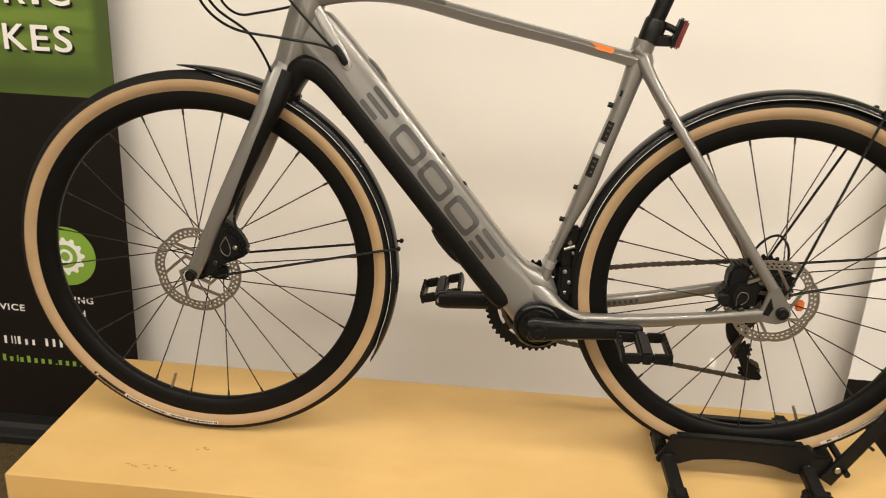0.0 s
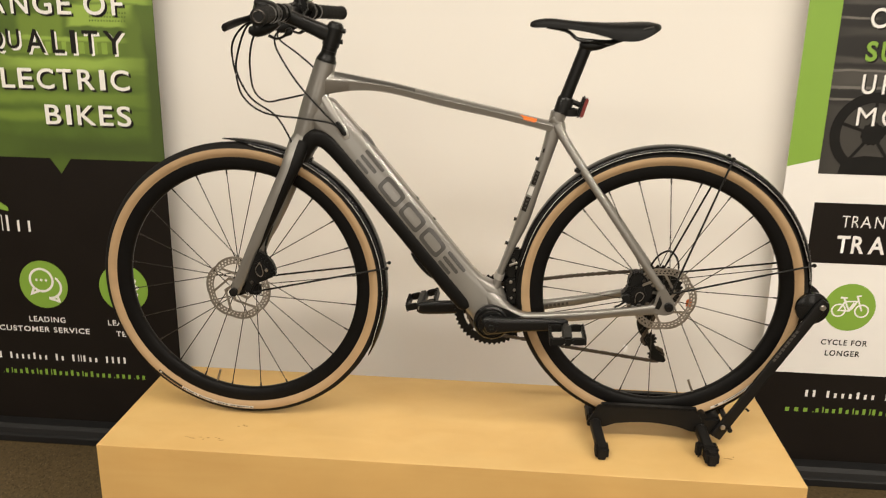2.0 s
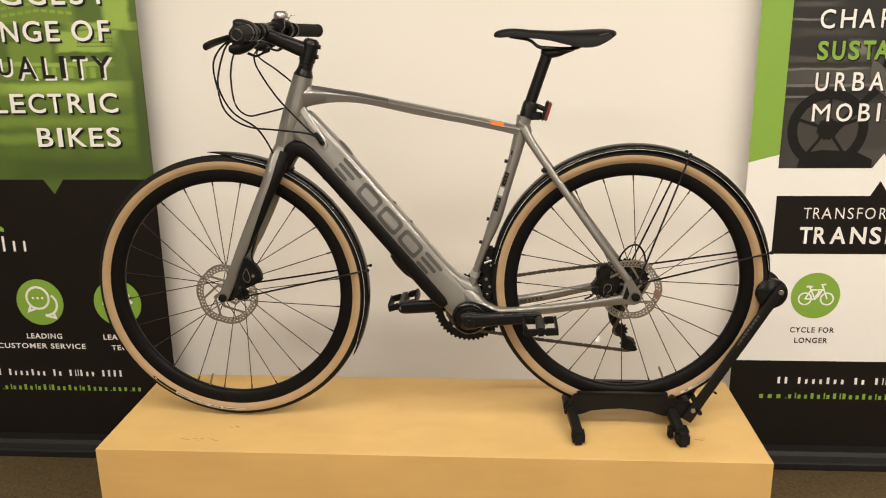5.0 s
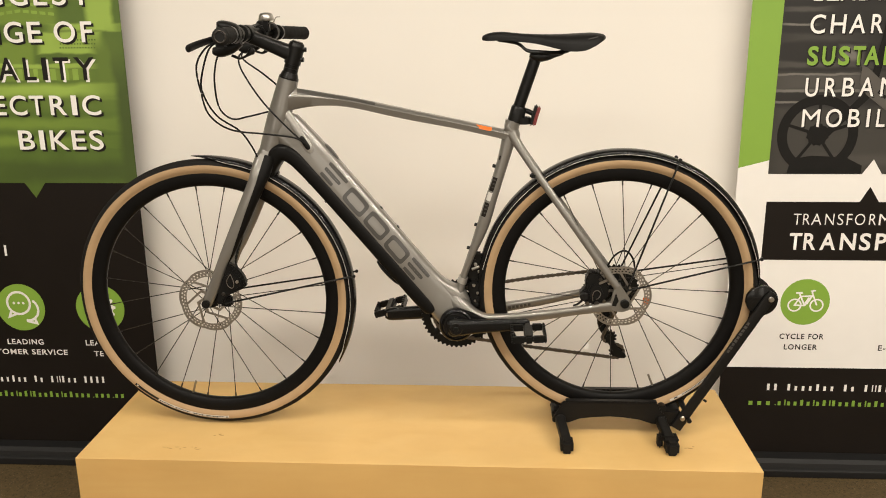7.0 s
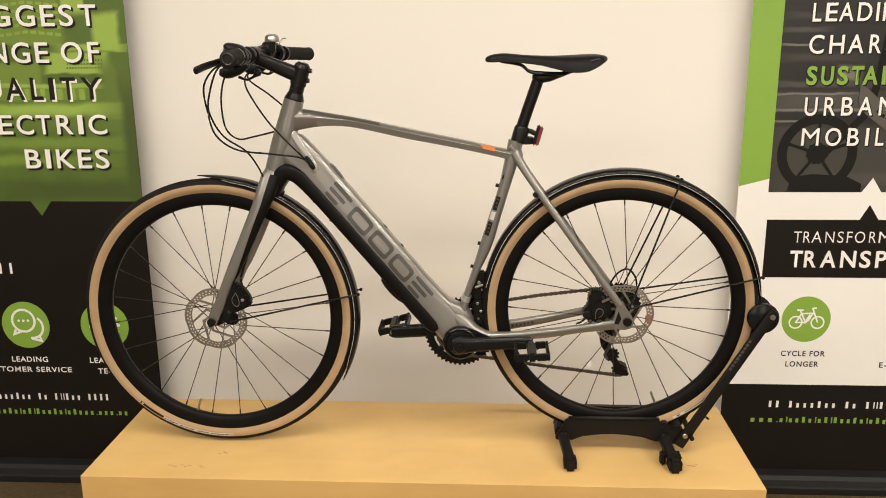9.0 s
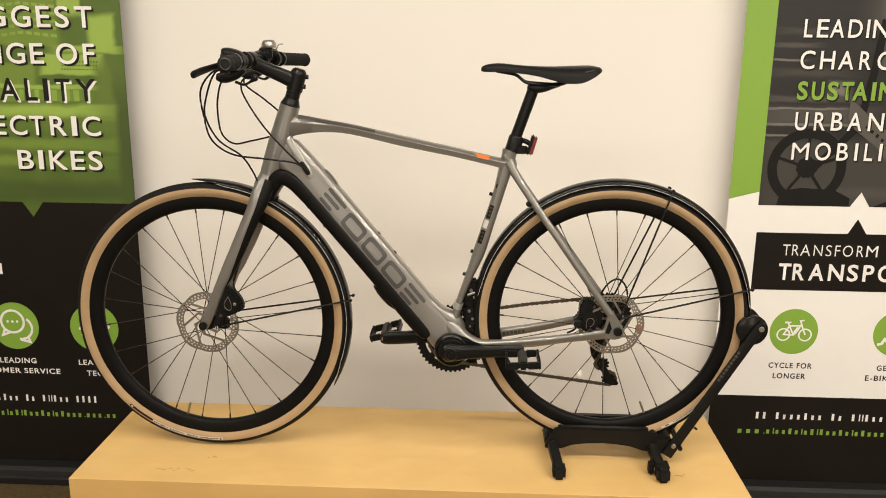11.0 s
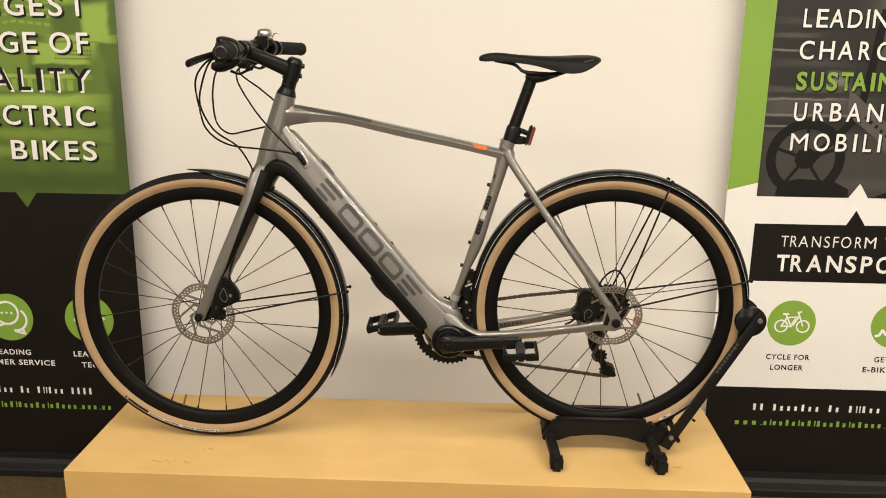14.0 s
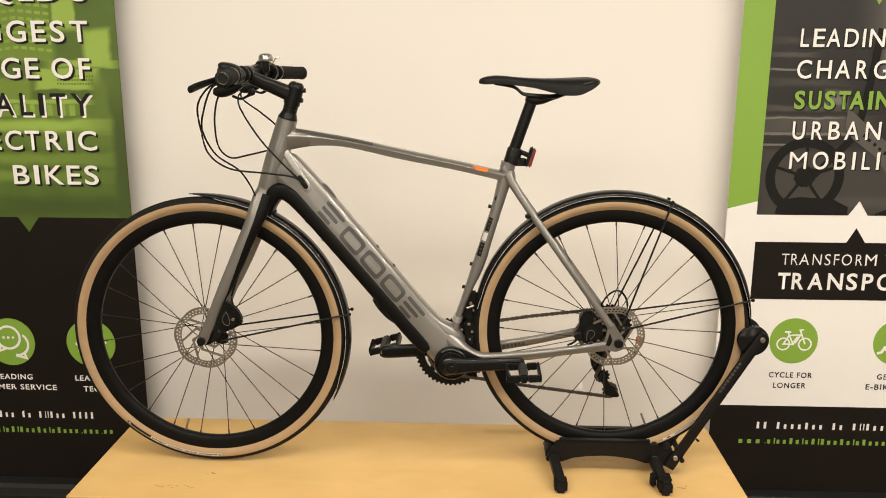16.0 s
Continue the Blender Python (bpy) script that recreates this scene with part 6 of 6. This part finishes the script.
def fender(at, a0, a1, r, half, name, label, tip=0.0):
    bm = bmesh.new()
    seg = 90
    prof = []
    for k in range(13):
        u = -1 + k / 6
        prof.append((r - 0.0125 * abs(u) ** 2.4, half * math.sin(u * math.pi / 2 * 0.98)))
    under = [(q - 0.0014, y * 0.955) for q, y in prof][::-1]
    full = prof + under
    thick = [0] * len(prof) + [1] * len(prof)
    rings_v = []
    for k in range(seg + 1):
        f = k / seg
        g = radians(a0 + (a1 - a0) * f)
        narrow = taper(f)
        lift = tip * max(0, 1 - f / 0.12) ** 2
        rings_v.append([])
        for (q, y), inner in zip(full, thick):
            rr = r - (r - q - 0.0014 * inner) * narrow - 0.0014 * inner * max(0.25, narrow) + lift
            rings_v[-1].append(bm.verts.new((rr * math.cos(g), y * narrow, rr * math.sin(g))))
    n = len(full)
    for p, q in zip(rings_v, rings_v[1:]):
        for j in range(n):
            bm.faces.new((p[j], p[(j + 1) % n], q[(j + 1) % n], q[j]))
    bm.faces.new(rings_v[0])
    bm.faces.new(rings_v[-1][::-1])
    bmesh.ops.recalc_face_normals(bm, faces=bm.faces)
    ob = part(name, bm, M_GLOSS, bike, label, 50, at)
    # Pale strip along the near rim stands in for the gloss highlight.
    for sg in (-1,):
        rows = []
        for k in range(61):
            f = 0.085 + 0.89 * k / 60
            g = radians(a0 + (a1 - a0) * f)
            lift = tip * max(0, 1 - f / 0.12) ** 2
            narrow = taper(f)
            rr = r - 0.0118 * narrow + lift
            rows.append(np.array((rr * math.cos(g), sg * half * narrow * 0.985, rr * math.sin(g), 0.0006, 0.0005)))
        part("fender_highlight", add_sweep(bmesh.new(), rows, 6), M_STICKER, ob, "thin pale strip painted as a gloss highlight")
    return ob


ff = fender((-0.508, 0, 0.3595), 96, -31, 0.3565, 0.0225, "front_fender", "gloss black front fender with a painted highlight line", 0.002)
rf = fender((0.5005, 0, 0.3885), 188, 0.5, 0.3455, 0.0230, "rear_fender", "gloss black rear fender with a painted highlight line")


def stay(a, b, parent):
    return part("fender_stay", rod(a, b, 0.0024, 8), M_BLACK, parent)


def bike_to(at, p):
    return tuple(q - c for q, c in zip(p, at))


def q2(q):
    return q[0], 0, q[1]


FB = (-0.153, 0, 0.4175)
for sg in (-1, 1):
    stay(bike_to((-0.508, 0, 0.3595), (-0.470, 0.060 * sg, 0.3555)), bike_to((-0.508, 0, 0.3595), (FB[0], 0.021 * sg, FB[2])), ff)
for sg in (-1, 1):
    part("stay_clip", disc(bike_to((-0.508, 0, 0.3595), (FB[0] + 0.001, 0, FB[2])), 0.0042, min(0.019 * sg, 0.0245 * sg), max(0.019 * sg, 0.0245 * sg), 12), M_BLACK, ff)
for p, q in (((0.514, 0.407), (0.629, 0.709)), ((0.516, 0.403), (0.838, 0.469))):
    for sg in (-1, 1):
        stay(bike_to((0.5005, 0, 0.3885), (p[0], 0.072 * sg, p[1])), bike_to((0.5005, 0, 0.3885), (q[0], 0.022 * sg, q[1])), rf)
    for sg in (-1, 1):
        part("stay_clip", disc(bike_to((0.5005, 0, 0.3885), q2(q)), 0.0045, min(0.019 * sg, 0.0250 * sg), max(0.019 * sg, 0.0250 * sg), 12), M_BLACK, rf)
part("fender_bracket", box((-0.352, -0.010, -0.040), (-0.338, 0.010, -0.026), 0.003), M_BLACK, rf, "", 40)
part("fender_clip", box(bike_to((0.5005, 0, 0.3885), (0.288, -0.030, 0.672)), bike_to((0.5005, 0, 0.3885), (0.302, 0.030, 0.684)), 0.003), M_BLACK, rf)
part("fender_clip", box(bike_to((-0.508, 0, 0.3595), (-0.341, -0.010, 0.668)), bike_to((-0.508, 0, 0.3595), (-0.330, 0.010, 0.679)), 0.003), M_BLACK, ff)

# ---- the wheel stand under the rear wheel ----
stand = thing("wheel_display_stand", "black folding rear-wheel display stand on the plinth", "bike stand", (0.495, 0, PH))


def sx(x):
    return x - 0.50


ARCH = [(sx(0.351), 0.044), (sx(0.377), 0.093), (sx(0.612), 0.093), (sx(0.632), 0.060), (sx(0.628), 0.036), (sx(0.603), 0.036), (sx(0.570), 0.047), (sx(0.530), 0.0525), (sx(0.497), 0.0545), (sx(0.460), 0.0525), (sx(0.420), 0.047), (sx(0.394), 0.036), (sx(0.354), 0.036)]
for y0, y1 in ((-0.044, -0.038), (0.038, 0.044)):
    pl_ob = part("side_plate", plate(ARCH, y0, y1, 0.0012), M_STANDB, stand)
    sgy = -1 if y0 < 0 else 1
    part("plate_lip", box((sx(0.384), min(0.044 * sgy, 0.028 * sgy), 0.0925), (sx(0.613), max(0.044 * sgy, 0.028 * sgy), 0.0965), 0.0015), M_STANDB, pl_ob)
part("end_block", box((sx(0.352), -0.030, 0.036), (sx(0.374), 0.030, 0.062), 0.005), M_STANDB, stand)
part("end_block", box((sx(0.622), -0.037, 0.024), (sx(0.674), 0.037, 0.072), 0.006), M_STANDB, stand)
part("tyre_rest", rod((sx(0.384), -0.036, 0.074), (sx(0.384), 0.036, 0.074), 0.010, 14), M_PLASTIC, stand)
part("tyre_rest", rod((sx(0.628), -0.038, 0.075), (sx(0.628), 0.038, 0.075), 0.010, 14), M_PLASTIC, stand)
for x in (0.380, 0.633):
    for sg in (-1, 1):
        a, b = (sx(x) - 0.008, 0.045 * sg, 0.046), (sx(x) + (0.002 if x < 0.5 else 0.004), 0.118 * sg, 0.020)
        rows = [np.array((*a, 0.0115, 0.0130)), np.array((a[0], 0.055 * sg, 0.044, 0.0115, 0.0125)), np.array((*b, 0.0110, 0.0125))]
        leg = part("leg", add_sweep(bmesh.new(), rows, 16, 5.0), M_STANDB, stand)
        ya, yb = (-0.146, -0.098) if sg < 0 else (0.118, 0.170)
        part("rubber_foot", box((b[0] - 0.0155, ya, 0.0), (b[0] + 0.0155, yb, 0.035 if sg < 0 else 0.040), 0.007), M_RUBBER, leg, "chunky black rubber foot")
        part("leg_hinge", disc((sx(x) - 0.008, 0, 0.046), 0.013, min(0.036 * sg, 0.05 * sg), max(0.036 * sg, 0.05 * sg), 18), M_STANDB, leg)
part("foot_roller", box((sx(0.6070), -0.108, 0.0), (sx(0.6200), -0.080, 0.038), 0.006), M_RUBBER, stand)
for q in range(3):
    part("foot_ridge", box((sx(0.6195) , -0.100 - q * 0.013, 0.030), (sx(0.6535), -0.093 - q * 0.013, 0.0385), 0.002), M_RUBBER, stand)
# the arm that holds the wheel
for sg in (-1, 1):
    rows = [np.array((sx(0.662), 0.043 * sg, 0.026, 0.0140, 0.005)), np.array((sx(0.700), 0.043 * sg, 0.090, 0.0125, 0.005)), np.array((sx(0.862), 0.043 * sg, 0.372, 0.0120, 0.005)), np.array((sx(0.872), 0.043 * sg, 0.388, 0.008, 0.005))]
    arm = part("arm", add_sweep(bmesh.new(), rows, 16, 6.0), M_STANDB, stand)
    part("pivot_bolt", disc((sx(0.676), 0, 0.056), 0.0062, min(0.048 * sg, 0.054 * sg), max(0.048 * sg, 0.054 * sg), 14), M_STEEL, arm)
    part("hub_disc", lathe([(1e-4, 0.024 * sg), (0.035, 0.024 * sg), (0.0378, 0.026 * sg), (0.0378, 0.035 * sg), (0.034, 0.0375 * sg), (1e-4, 0.0375 * sg)], 40, (sx(0.849), 0, 0.365)), M_CRANK, arm, "round black pad holding the tyre")
    part("hub_bolt", disc((sx(0.866), 0, 0.373), 0.0065, min(0.046 * sg, 0.052 * sg), max(0.046 * sg, 0.052 * sg), 14), M_STEEL, arm)
part("cross_rod", rod((sx(0.690), -0.040, 0.062), (sx(0.690), 0.040, 0.062), 0.007), M_STANDB, stand)
part("locking_pin", rod((sx(0.692), -0.058, 0.052), (sx(0.692), -0.040, 0.052), 0.006), M_PLASTIC, stand)
part("locking_pin", rod((sx(0.726), -0.044, 0.106), (sx(0.733), -0.046, 0.101), 0.003), M_PLASTIC, stand)
for q in range(9):
    f = 0.50 + q * 0.032
    a = Vector((sx(0.700), 0, 0.090)).lerp(Vector((sx(0.862), 0, 0.372)), f)
    b = Vector((sx(0.700), 0, 0.090)).lerp(Vector((sx(0.862), 0, 0.372)), f + 0.022)
    d = (b - a)
    n = Vector((-d.z, 0, d.x)).normalized() * (0.0030 + 0.0008 * (q % 2))
    c = Vector((-0.0075, 0, 0.0035))
    part("arm_writing", plate([((p + c).x, (p + c).z) for p in (a - n, b - n, b + n, a + n)], -0.0486, -0.0481), M_PGREY, stand, "pale bar of worn writing", 0)
